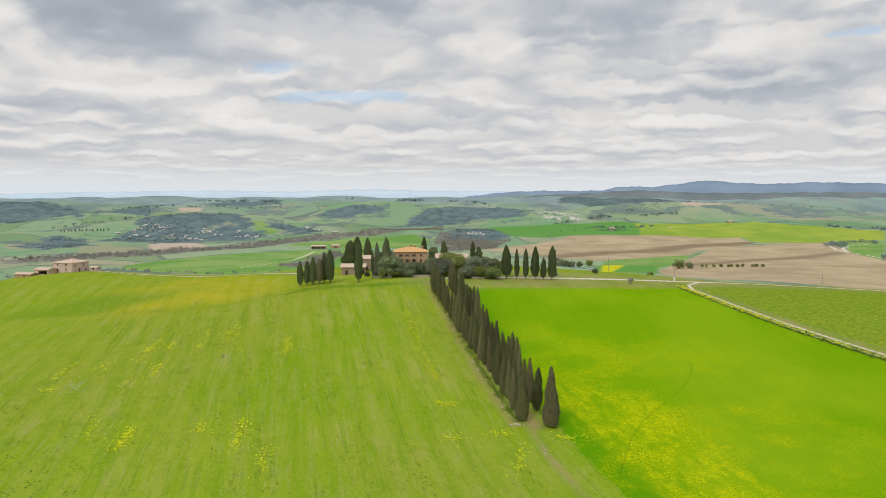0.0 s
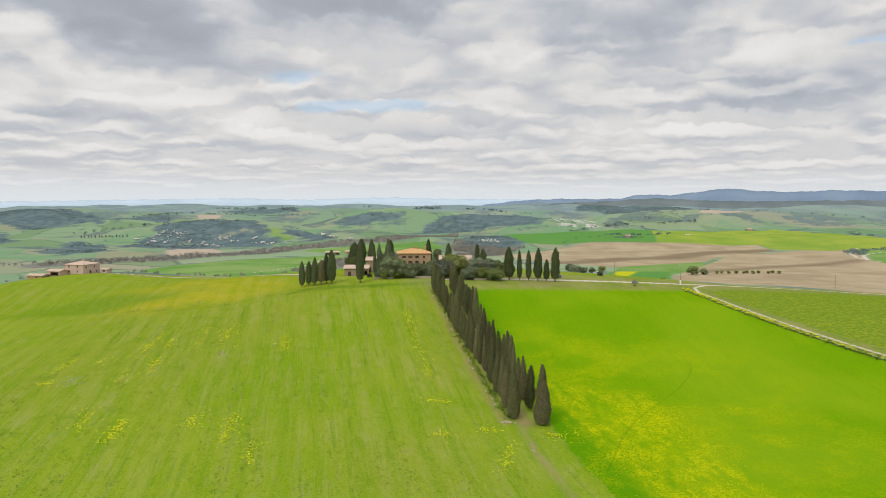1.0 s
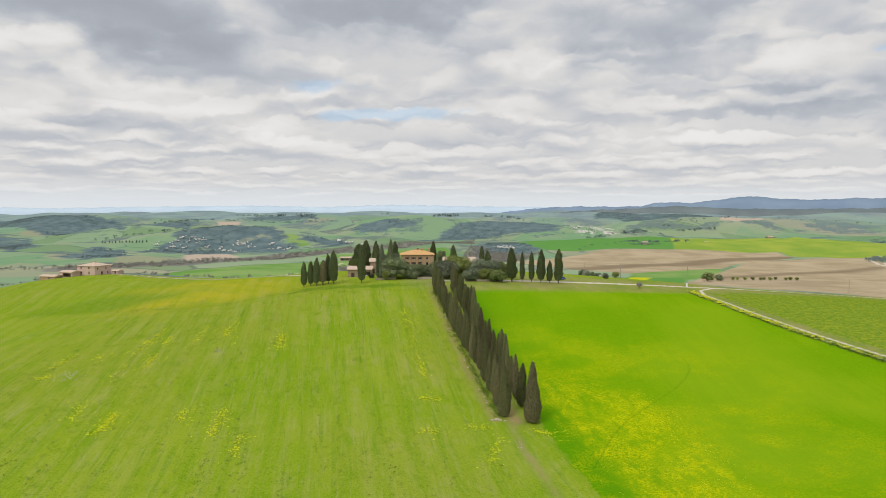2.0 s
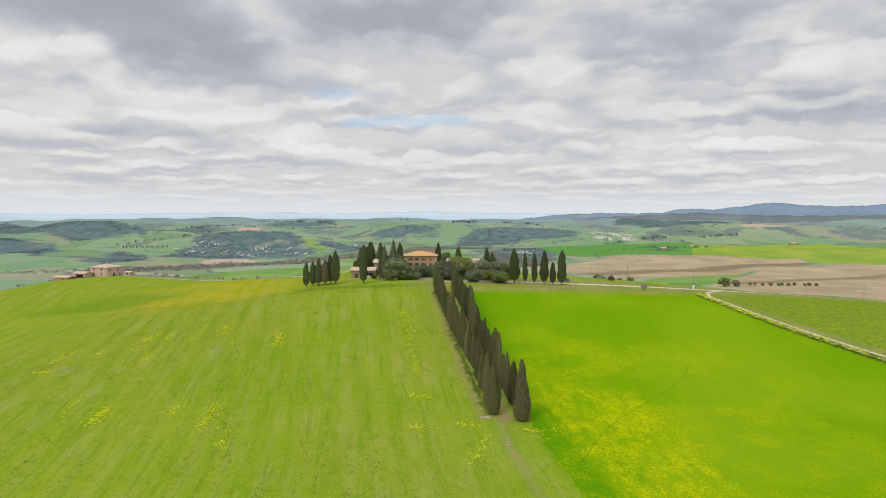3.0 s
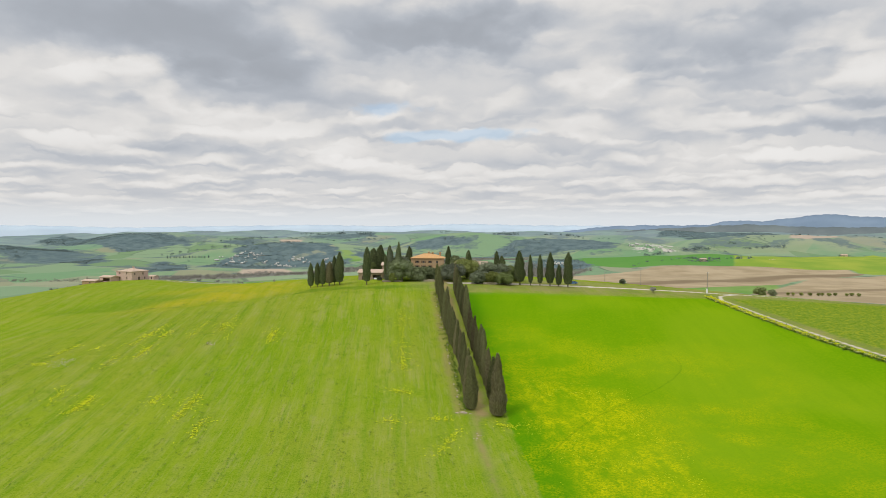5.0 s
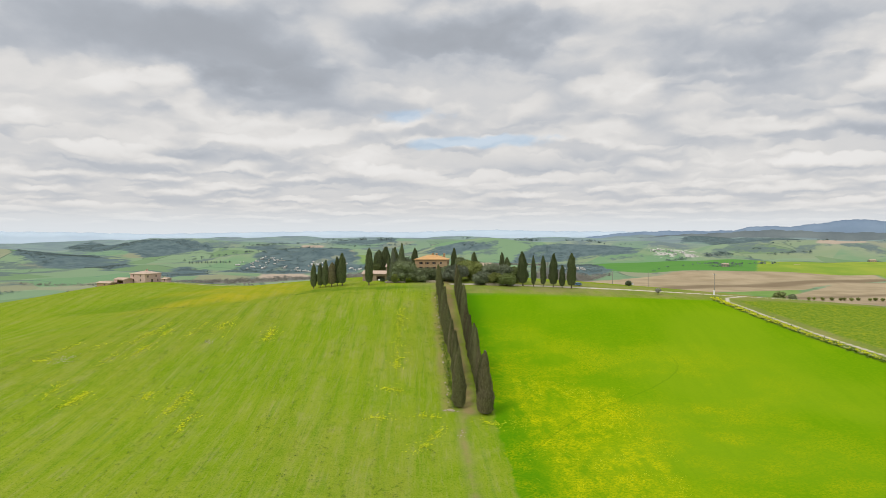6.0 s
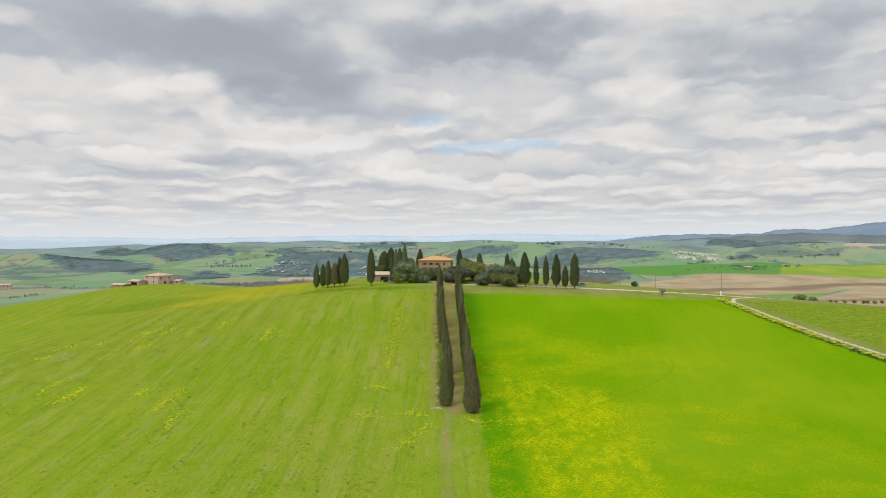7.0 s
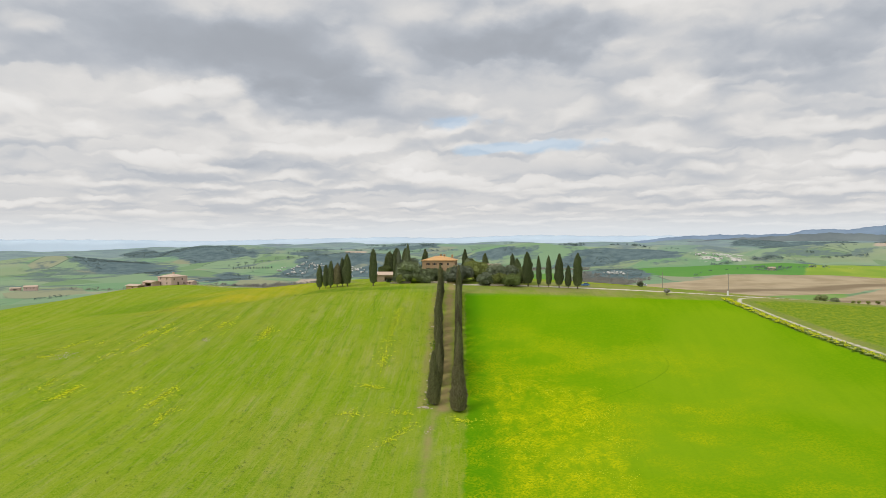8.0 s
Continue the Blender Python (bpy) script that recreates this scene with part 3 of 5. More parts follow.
    meadow = g.mix(g.step(g.noise(p, 0.011, 3.0, 0.6), 0.44, 0.62, 0, 0.6), meadow, (0.215, 0.240, 0.032))
    meadow = g.mix(g.step(swath, -0.3, 0.9, 0, 0.28), meadow, (0.125, 0.222, 0.006))
    meadow = g.mix(g.step(drill, 0.46, 0.66, 0, 0.42), meadow, (0.245, 0.265, 0.060))
    meadow = g.mix(g.step(clump, 0.50, 0.72, 0, 0.55), meadow, (0.115, 0.21, 0.006))
    meadow = g.mix(g.step(fine_drill, 0.52, 0.68, 0, 0.42), meadow, (0.265, 0.280, 0.075))
    furrow = g.noise(g.turned(p, -13.0, (0.70, 0.028, 0.1)), 1.0, 4.0, 0.62, 0.6)
    meadow = g.mix(g.math("MULTIPLY", g.step(furrow, 0.48, 0.66, 0, 0.62), g.step(patchy, 0.36, 0.60, 0.25, 1.0)), meadow, (0.100, 0.205, 0.006))
    dry = g.math("MULTIPLY", g.step(patchy, 0.46, 0.72), g.step(g.math("ADD", swath, g.math("MULTIPLY", g.math("SUBTRACT", clump, 0.5), 2.5)), 0.6, -0.9))
    meadow = g.mix(g.math("MULTIPLY", dry, g.step(fine_drill, 0.25, 0.7, 0.1, 0.6)), meadow, (0.28, 0.27, 0.10))
    meadow = g.mix(g.math("MULTIPLY", g.step(tuft, 0.58, 0.70), g.step(patchy, 0.6, 0.42, 0.1, 0.65)), meadow, (0.075, 0.165, 0.006))
    meadow = g.mix(g.step(grain, 0.45, 0.70, 0, 0.5), meadow, (0.225, 0.30, 0.02))
    blades = g.noise(p, 2.6, 2.0, 0.7)
    meadow = g.mix(g.step(blades, 0.54, 0.68, 0, 0.58), meadow, (0.080, 0.170, 0.006))
    meadow = g.mix(g.step(blades, 0.46, 0.33, 0, 0.48), meadow, (0.27, 0.33, 0.04))
    meadow = g.mix(g.math("MULTIPLY", zone("ochre", 20, g.math("MULTIPLY", far_edge, 0.6)), g.math("MULTIPLY", g.step(grain, 0.3, 0.7, 0.3, 0.85), g.step(g.noise(g.turned(p, -58.0, (0.16, 0.03, 0.1)), 1.0, 5.0, 0.65), 0.36, 0.62, 0.45, 1.0))), meadow, (0.37, 0.315, 0.016))
    meadow = g.mix(g.math("MULTIPLY", zone("hollow", 9, g.math("MULTIPLY", far_edge, 0.3)), g.step(g.noise(p, 0.5, 4.0, 0.7), 0.3, 0.7, 0.2, 0.75)), meadow, (0.110, 0.195, 0.012))
    meadow = g.mix(g.math("MULTIPLY", zone("terrace", 1.2, rough_edge), 0.7), meadow, (0.085, 0.165, 0.012))
    # Young wheat.
    rows = g.noise(g.turned(p, -3.0, (0.30, 0.03, 0.1)), 1.0, 4.0, 0.6)
    wheat = g.mix(g.step(wide, 0.3, 0.7), (0.122, 0.258, 0.003), (0.172, 0.295, 0.004))
    wheat = g.mix(g.step(g.noise(p, 2.2, 2.0, 0.7), 0.52, 0.68, 0, 0.5), wheat, (0.10, 0.225, 0.002))
    wheat = g.mix(g.step(rows, 0.42, 0.66, 0, 0.62), wheat, (0.115, 0.25, 0.002))
    wheat = g.mix(g.step(g.noise(p, 0.014, 2.0), 0.45, 0.62, 0, 0.5), wheat, (0.205, 0.315, 0.010))
    wheat = g.mix(g.step(grain, 0.4, 0.75, 0, 0.5), wheat, (0.21, 0.33, 0.004))
    # Shade beside the cypress row is painted into the wheat as deeper green.
    past_row_shade = g.math("MULTIPLY_ADD", g.step(g.math("ADD", g.attr("row"), g.math("MULTIPLY", rough_edge, 0.8)), -6.0, -12.0), 0.45, g.step(g.math("ADD", g.attr("row"), g.math("MULTIPLY", far_edge, 0.3)), -9.0, -30.0, 0.0, 0.45))
    wheat = g.mix(past_row_shade, (0.078, 0.215, 0.003), wheat)
    streak = g.noise(g.turned(p, -12.0, (0.30, 0.10, 0.1)), 1.0, 5.0, 0.62)
    speck = g.math("MULTIPLY", g.step(streak, 0.32, 0.56), g.math("MULTIPLY", g.step(g.noise(p, 1.8, 3.0, 0.7), 0.36, 0.62, 0.1, 1.0), g.step(g.noise(p, 0.33, 4.0, 0.7), 0.36, 0.58, 0.4, 1.0)))
    bloom = g.math("MULTIPLY", g.step(g.noise(p, 0.10, 3.0, 0.6), 0.38, 0.58, 0.50, 1.0), g.step(g.math("ADD", g.attr("mustard"), g.math("MULTIPLY", far_edge, 0.12)), -3, 3))
    bloom = g.math("MULTIPLY", bloom, speck)
    thin_bloom = g.math("MULTIPLY", g.step(patchy, 0.42, 0.64, 0.08, 0.8), g.step(g.noise(p, 1.8, 3.0, 0.7), 0.40, 0.62))
    wheat = g.mix(g.math("MULTIPLY", thin_bloom, g.step(g.attr("mustard"), -80, -15)), wheat, (0.33, 0.36, 0.004))
    wheat = g.mix(g.math("MULTIPLY", bloom, 0.8), wheat, (0.46, 0.45, 0.004))
    wheat = g.mix(g.math("MULTIPLY", zone("trodden", 0.3, 0.0), 0.38), wheat, (0.05, 0.14, 0.005))
    # Rougher pasture past the side path.
    pasture = g.mix(g.step(g.noise(p, 0.9, 5.0, 0.7), 0.3, 0.7), (0.095, 0.18, 0.010), (0.185, 0.25, 0.03))
    pasture = g.mix(g.step(g.noise(p, 0.5, 5.0, 0.75), 0.48, 0.64, 0, 0.7), pasture, (0.28, 0.30, 0.02))
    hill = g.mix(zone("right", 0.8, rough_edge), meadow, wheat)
    hill = g.mix(zone("beyond", 0.8, rough_edge), hill, pasture)
    verge = g.math("MAXIMUM", g.math("MAXIMUM", g.step(g.attr("verge"), -24.0, -10.0), g.step(g.attr("road"), -7.0, -3.0)), g.math("MULTIPLY", g.step(g.attr("lane"), -3.0, -0.5), 0.6))
    hill = g.mix(g.math("MULTIPLY", verge, g.step(clump, 0.30, 0.6, 0.35, 0.85)), hill, g.mix(g.step(patchy, 0.4, 0.6), (0.165, 0.20, 0.050), (0.235, 0.225, 0.085)))
    earth = g.mix(grain, (0.23, 0.165, 0.075), (0.32, 0.245, 0.125))
    hill = g.mix(g.math("MULTIPLY", g.step(g.math("ADD", g.attr("lane"), rough_edge), -1.2, 1.5), g.step(clump, 0.25, 0.6, 0.35, 0.85)), hill, earth)
    hill = g.mix(g.math("MULTIPLY", g.step(g.math("ADD", g.attr("rowside"), rough_edge), -1.5, 1.0), g.step(clump, 0.3, 0.6, 0.4, 0.8)), hill, g.mix(0.35, earth, meadow))
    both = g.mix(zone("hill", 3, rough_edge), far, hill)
    gravel = g.mix(grain, (0.42, 0.38, 0.30), (0.55, 0.51, 0.43))
    both = g.mix(zone("road", 0.5, g.math("MULTIPLY", rough_edge, 0.35)), both, gravel)
    height = g.math("ADD", g.math("MULTIPLY", grain, 0.25), g.math("MULTIPLY", clump, 0.5))
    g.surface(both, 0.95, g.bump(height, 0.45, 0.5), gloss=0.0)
    return m


ground = new("ground", ground_sheet())
ground.data.materials.append(ground_material())
tagged(ground, "rolling green farmland with meadow, young wheat, ploughed soil and gravel tracks", "ground", kind="structure")


def ground_z(x, y):
    return float(land(x, y))


def mesh_from(name, verts, faces, mat):
    me = bpy.data.meshes.new(name)
    me.from_pydata(verts, [], faces)
    if mat:
        me.materials.append(mat)
    return me


def part(name, data, mat, parent, label=""):
    """Links a bmesh or mesh as one object under a thing or part."""
    if isinstance(data, bmesh.types.BMesh):
        me = bpy.data.meshes.new(name)
        data.to_mesh(me)
        data.free()
        me.materials.append(mat)
        data = me
    ob = new(name, data)
    ob.parent = parent
    if label:
        ob["label"] = label
    return ob


def ridge(name, label, mat, distance, depth, marks, seed):
    """A far range along the horizon: azimuth marks with the height of the crest."""
    az = np.linspace(marks[0][0], marks[-1][0], 260)
    top = np.interp(az, [k[0] for k in marks], [k[1] for k in marks])
    kernel = np.hanning(7) / np.hanning(7).sum()
    top = np.convolve(np.pad(top, 3, mode="edge"), kernel, "valid")
    top = top + 2.0 * np.sin(az * 3.1 + seed) + 1.2 * np.sin(az * 9.7 + seed * 2) + 0.7 * np.sin(az * 23.0 + seed)
    verts, faces = [], []
    for k, (f, d) in enumerate(((0.0, -depth), (0.35, -depth * 0.6), (0.75, -depth * 0.25), (1.0, 0.0), (0.5, depth * 0.3))):
        for a, h in zip(np.radians(az), top):
            w = 14 * math.sin(a * 60 + k * 2 + seed) if 0 < k < 3 else 0
            r = distance + d
            verts.append((37 + r * math.sin(a), 10 + r * math.cos(a), -50 + (h + 50) * f + w * 0.4))
    n = len(az)
    for k in range(4):
        for i in range(n - 1):
            faces.append((k * n + i, k * n + i + 1, (k + 1) * n + i + 1, (k + 1) * n + i))
    ob = new(name, mesh_from(name, verts, faces, mat))
    for f in ob.data.polygons:
        f.use_smooth = True
    return tagged(ob, label, "mountains", kind="structure")


ridge("backdrop", "pale blue hazy mountains along the horizon", PALE_HAZE_RANGE, 4780, 150,
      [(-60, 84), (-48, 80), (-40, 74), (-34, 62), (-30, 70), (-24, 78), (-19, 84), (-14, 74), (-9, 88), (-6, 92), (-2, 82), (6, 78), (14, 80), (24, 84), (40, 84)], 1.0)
ridge("backdrop", "wooded mountain with a long crest, blued by haze", BLUE_HAZE_RANGE, 4700, 200,
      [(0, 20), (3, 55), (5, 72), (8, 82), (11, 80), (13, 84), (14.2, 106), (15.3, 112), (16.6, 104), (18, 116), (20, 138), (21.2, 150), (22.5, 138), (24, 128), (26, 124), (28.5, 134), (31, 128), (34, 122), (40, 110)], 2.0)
ridge("backdrop", "low wooded hills greyed by haze before the mountains", GREY_HAZE_RANGE, 4350, 300,
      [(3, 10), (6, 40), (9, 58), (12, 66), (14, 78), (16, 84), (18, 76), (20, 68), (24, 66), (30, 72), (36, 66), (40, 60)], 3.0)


# ---- trees ----
def cone(bm, a, b, ra, rb, sides=7):
    """A tapered limb from a to b."""
    a, b = Vector(a), Vector(b)
    turn = (b - a).to_track_quat("Z", "Y").to_matrix()
    rings = []
    for c, r in ((a, ra), (b, rb)):
        rings.append([bm.verts.new(c + turn @ Vector((r * math.cos(k * math.tau / sides), r * math.sin(k * math.tau / sides), 0))) for k in range(sides)])
    for k in range(sides):
        bm.faces.new((rings[0][k], rings[0][(k + 1) % sides], rings[1][(k + 1) % sides], rings[1][k]))
    bm.faces.new(rings[1])


def kite(verts, faces, p, d, w, length, fold):
    """One folded spray of leaves at p along d; w is its sideways direction."""
    n = d.cross(w)
    k = len(verts)
    verts += [p, p + d * (length * 0.45) + w * fold + n * (fold * 0.5), p + d * length, p + d * (length * 0.45) - w * fold + n * (fold * 0.5)]
    faces += [(k, k + 1, k + 2), (k, k + 2, k + 3)]


def cypress_crown(name, height, radius, seed, mat, sprays=2300, base=0.6, taper=4.2, foot=0.7):
    """A dense column of upright sprays round a dark core."""
    rng = random.Random(seed)
    verts, faces = [], []
    lumps = [(rng.uniform(0, math.tau), rng.uniform(0, 1), rng.uniform(-0.28, 0.20)) for _ in range(34)]
    sway = (rng.uniform(-0.2, 0.2), rng.uniform(-0.2, 0.2))
    blunt = taper * rng.uniform(0.85, 1.15)

    def girth(a, s):
        r = radius * min(1.0, foot + 1.9 * s) * max(0.03, (1 - s ** blunt)) ** 0.75
        for la, ls, amount in lumps:
            da = (a - la + math.pi) % math.tau - math.pi
            r *= 1 + amount * math.exp(-(da / 0.7) ** 2 - ((s - ls) / 0.07) ** 2)
        return r

    def axis(s):
        return Vector((sway[0] * s * s * 2, sway[1] * s * s * 2, base + s * (height - base)))

    sides, rings = 12, 16
    for i in range(rings + 1):
        s = i / rings
        for k in range(sides):
            a = k * math.tau / sides
            r = girth(a, s) * 0.86 * rng.uniform(0.93, 1.05)
            verts.append(axis(s * 0.97) + Vector((r * math.cos(a), r * math.sin(a), 0)))
    for i in range(rings):
        for k in range(sides):
            faces.append((i * sides + k, i * sides + (k + 1) % sides, (i + 1) * sides + (k + 1) % sides, (i + 1) * sides + k))
    faces.append(tuple(range(sides - 1, -1, -1)))
    for _ in range(sprays):
        s = 1 - math.sqrt(rng.random()) if rng.random() < 0.6 else rng.random()
        a = rng.uniform(0, math.tau)
        out = Vector((math.cos(a), math.sin(a), 0))
        p = axis(s) + out * (girth(a, s) * rng.uniform(0.80, 1.0))
        d = (out * rng.uniform(0.05, 0.65) + Vector((rng.uniform(-0.25, 0.25), rng.uniform(-0.25, 0.25), 1))).normalized()
        w = d.cross(out + Vector((rng.uniform(-0.6, 0.6), rng.uniform(-0.6, 0.6), 0.1))).normalized()
        kite(verts, faces, p, d, w, rng.uniform(0.45, 1.05) * (0.6 + 0.4 * (1 - s)), rng.uniform(0.10, 0.22))
    return mesh_from(name, verts, faces, mat)


def cypress(height, radius, seed, mat, label, sprays=2300, bare=0.6, taper=4.2, foot=0.7):
    tree = tagged(new("cypress_tree"), label, "tree")
    bm = bmesh.new()
    cone(bm, (0, 0, -0.6), (0, 0, bare + 1.5), 0.26, 0.2)
    part("trunk", bm, BARK, tree)
    part("crown", cypress_crown("crown", height, radius, seed, mat, sprays, bare, taper, foot), None, tree)
    return tree


def broadleaf(name, height, radius, seed, mat, label, flat=0.85, cards=2400, trunk=0.22, leaf=0.5, category="tree"):
    """A spreading tree or bush: trunk, limbs and a crown of many lumps of leaves."""
    rng = random.Random(seed)
    tree = tagged(new(name), label, category)
    low = height * trunk
    bm = bmesh.new()
    cone(bm, (0, 0, -0.5), (0, 0, low + 0.3), 0.05 * radius + 0.08, 0.04 * radius + 0.05)
    mid = low + (height - low) * 0.45
    lumps = []
    for k in range(24):
        a, q = k * 2.4 + rng.uniform(-0.5, 0.5), math.sqrt((k + 0.5) / 24)
        e = rng.uniform(-0.95, 0.95)
        c = Vector((math.cos(a) * q * radius * 0.72, math.sin(a) * q * radius * 0.72, mid + e * (height - low) * 0.34 * math.sqrt(max(0.05, 1 - q * q * 0.75))))
        lumps.append((c, radius * rng.uniform(0.30, 0.48)))
        if k % 4 == 0:
            cone(bm, (0, 0, low), c, 0.03 * radius + 0.03, 0.02, 5)
    part("trunk", bm, BARK, tree)
    verts, faces = [], []
    for c, r in lumps:
        k = len(verts)
        sides = 8
        for i in range(5):
            s = -1 + 2 * (i + 0.5) / 5
            for j in range(sides):
                a, q = j * math.tau / sides + i, math.sqrt(1 - s * s) * r * 0.72 * rng.uniform(0.85, 1.1)
                verts.append(c + Vector((math.cos(a) * q, math.sin(a) * q, s * r * 0.72 * flat)))
        for i in range(4):
            for j in range(sides):
                faces.append((k + i * sides + j, k + i * sides + (j + 1) % sides, k + (i + 1) * sides + (j + 1) % sides, k + (i + 1) * sides + j))
        faces.append(tuple(k + j for j in range(sides - 1, -1, -1)))
        faces.append(tuple(k + 4 * sides + j for j in range(sides)))
    for _ in range(cards):
        c, r = rng.choice(lumps)
        out = Vector((rng.gauss(0, 1), rng.gauss(0, 1), rng.gauss(0.25, 1))).normalized()
        p = c + Vector((out.x, out.y, out.z * flat)) * (r * rng.uniform(0.78, 1.08))
        d = (out * 0.7 + Vector((rng.gauss(0, 0.7), rng.gauss(0, 0.7), rng.gauss(0.2, 0.7)))).normalized()
        w = d.cross(Vector((rng.gauss(0, 1), rng.gauss(0, 1), rng.gauss(0, 1)))).normalized()
        kite(verts, faces, p, d, w, leaf * rng.uniform(0.6, 1.3), leaf * rng.uniform(0.18, 0.36))
    part("crown", mesh_from("crown", verts, faces, mat), None, tree)
    return tree


def stand(x, y, turn=0.0, wide=1.0, tall=1.0, sink=0.0):
    return pose(x, y, ground_z(x, y) - sink, 0, 0, turn) @ Matrix.Diagonal((wide, wide, tall, 1))


def clone(ob, m):
    """A copy of a thing at the pose and scale m, whatever scale the first one has."""
    s = ob.matrix_basis.to_scale()
    return copy_thing(ob, m @ Matrix.Diagonal((1 / s.x, 1 / s.y, 1 / s.z, 1)))


# The avenue: two rows of old cypresses up the slope.
AVENUE = "cypresses along the avenue"
# Radius, leaves, taper and breadth at the foot of six forms.
SHAPES = [(1.5, CYPRESS, 2.1, 0.72), (1.35, CYPRESS, 1.8, 0.66), (1.9, CYPRESS_DRY, 1.25, 0.80), (1.25, CYPRESS, 2.4, 0.60), (1.4, CYPRESS_DRY, 1.7, 0.70), (1.3, CYPRESS, 2.8, 0.62)]
kinds = []
for k, (r, mat, taper, foot) in enumerate(SHAPES):
    kinds.append(tagged(cypress(12.0, r, 40 + k, mat, "brownish-green columnar cypress in the avenue on the slope", 3600, 0.3, taper, foot), group=AVENUE))
# x, y, height and radius of every tree, from the lower end up.
LEFT_TREES = [(23.3, 190.6, 14.9, 1.72), (21.4, 197.6, 12.6, 1.5), (20.7, 205.0, 12.6, 1.3), (19.3, 208.2, 12.8, 1.35), (18.1, 215.0, 14.2, 1.5), (17.3, 219.1, 12.4, 1.15),
              (16.1, 224.1, 11.8, 1.35), (14.6, 229.1, 13.2, 1.15), (13.4, 232.8, 12.2, 1.3), (11.9, 238.4, 13.2, 1.4), (10.5, 241.6, 13.6, 1.45), (9.3, 247.2, 10.8, 1.1),
              (8.2, 250.4, 11.7, 1.35), (7.0, 255.7, 14.0, 1.4), (5.9, 259.3, 15.2, 1.6), (4.6, 263.4, 12.2, 1.2), (3.4, 268.2, 10.4, 1.3), (1.7, 276.0, 10.4, 1.2), (0.6, 281.0, 12.4, 1.3),
              (-0.4, 285.6, 11.2, 1.4), (-1.9, 291.6, 12.4, 1.3), (-3.2, 297.0, 12.0, 1.4), (-4.5, 302.0, 12.6, 1.5)]
RIGHT_TREES = [(31.2, 187.2, 16.9, 2.55), (28.6, 198.0, 12.6, 1.6), (27.3, 203.6, 13.4, 1.5), (26.0, 209.0, 11.0, 1.3), (25.0, 213.1, 13.8, 1.1), (24.2, 216.4, 15.0, 1.4),
               (23.5, 219.6, 15.4, 1.3), (22.4, 223.9, 12.4, 1.4), (21.1, 229.5, 11.6, 1.4), (19.3, 236.6, 12.6, 1.45), (18.0, 242.0, 10.0, 1.3), (16.7, 247.4, 12.7, 1.5),
               (15.2, 254.1, 11.8, 1.35), (13.6, 260.5, 15.6, 1.4), (12.2, 266.4, 14.1, 1.2), (11.1, 271.0, 12.0, 1.3), (10.1, 275.5, 11.6, 1.5), (8.6, 281.6, 12.8, 1.3), (7.2, 287.6, 11.6, 1.4),
               (5.8, 294.0, 12.6, 1.3), (4.6, 299.0, 12.0, 1.4), (3.6, 303.0, 12.8, 1.4)]
used = set()
rng = random.Random(7)
for row in (LEFT_TREES, RIGHT_TREES):
    for i, (x, y, h, r) in enumerate(row):
        k = rng.choice((0, 1, 3, 4, 5))
        if i == 0:
            k = 0 if row is LEFT_TREES else 2
        m = stand(x, y, rng.uniform(0, 360), (r if i == 0 else r * 0.92) / SHAPES[k][0], h / 12.0)
        if k not in used:
            used.add(k)
            kinds[k].matrix_basis = m
            tree = kinds[k]
        else:
            tree = clone(kinds[k], m)
        if i == 0:
            tree["label"] = "stout brownish cypress at the avenue's lower end" if row is RIGHT_TREES else "pointed brownish cypress at the avenue's lower end"

# Loose groups of dark cypresses round the villa: x, y, height, radius.
GROUPS = [
    ("cypresses in the clump beside the meadow", "dark green cypress in a small clump on the hilltop", [
        (-66.0, 305.5, 11.8, 1.5), (-62.9, 306.0, 11.2, 1.5), (-60.2, 305.5, 12.8, 1.6), (-52.4, 307.5, 15.4, 2.15), (-55.2, 308.5, 13.6, 1.5)]),
    ("cypresses beside the gravel road", "tall dark cypress in a row beside the gravel road", [
        (31.6, 328.5, 16.2, 2.45), (36.6, 329.0, 14.6, 1.25), (41.2, 330.0, 14.8, 1.45), (46.0, 331.0, 16.0, 2.05), (50.2, 331.5, 10.8, 1.5), (54.6, 331.8, 16.6, 2.3)]),
    ("cypresses behind the villa", "dark cypress rising behind the villa roof", [
        (-10.9, 379, 15.6, 1.9), (0.6, 380, 13.5, 2.1), (16.9, 375, 13.2, 1.6), (20.2, 371, 10.6, 2.1), (-31.5, 369, 15.2, 2.2)]),
    ("tall trees beside the old barn", "tall dark cypress crowding behind the old barn", [
        (-51.0, 364, 14.4, 3.4), (-47.6, 365, 16.2, 3.0), (-41.0, 362, 15.6, 2.2)]),
]
GREEN = [cypress(14.0, 1.8, 70 + k, CYPRESS_GREEN, "dark green cypress", 2900, 1.3, 3.3, 0.62) for k in range(3)]
first, n = [True] * 3, 0
for group, label, spots in GROUPS:
    for x, y, h, r in spots:
        k = n % 3
        m = stand(x, y, n * 71.0, r / 1.8, h / 14.0)
        if first[k]:
            first[k] = False
            GREEN[k].matrix_basis, tree = m, GREEN[k]
        else:
            tree = clone(GREEN[k], m)
        tagged(tree, label, group=group)
        n += 1
tagged(clone(GREEN[1], stand(-39.2, 307.5, 50, 1.12, 17.3 / 14)), "tall lone dark cypress before the barn", group="lone cypress")
tagged(clone(GREEN[2], stand(-34.6, 326, 20, 0.5, 12.4 / 14)), "slim dark cypress among the oaks", group="lone cypress")
dry = cypress(11.2, 2.0, 91, CYPRESS_DRY, "browning bushy cypress in the hilltop clump", 2000, 1.4)
dry.matrix_basis = stand(-57.3, 306.6)

poplar = tagged(cypress(16.0, 2.0, 95, SILVER, "slim silvery poplar among the oaks", 2200, 1.0, 1.8))
poplar.name = "poplar_tree"
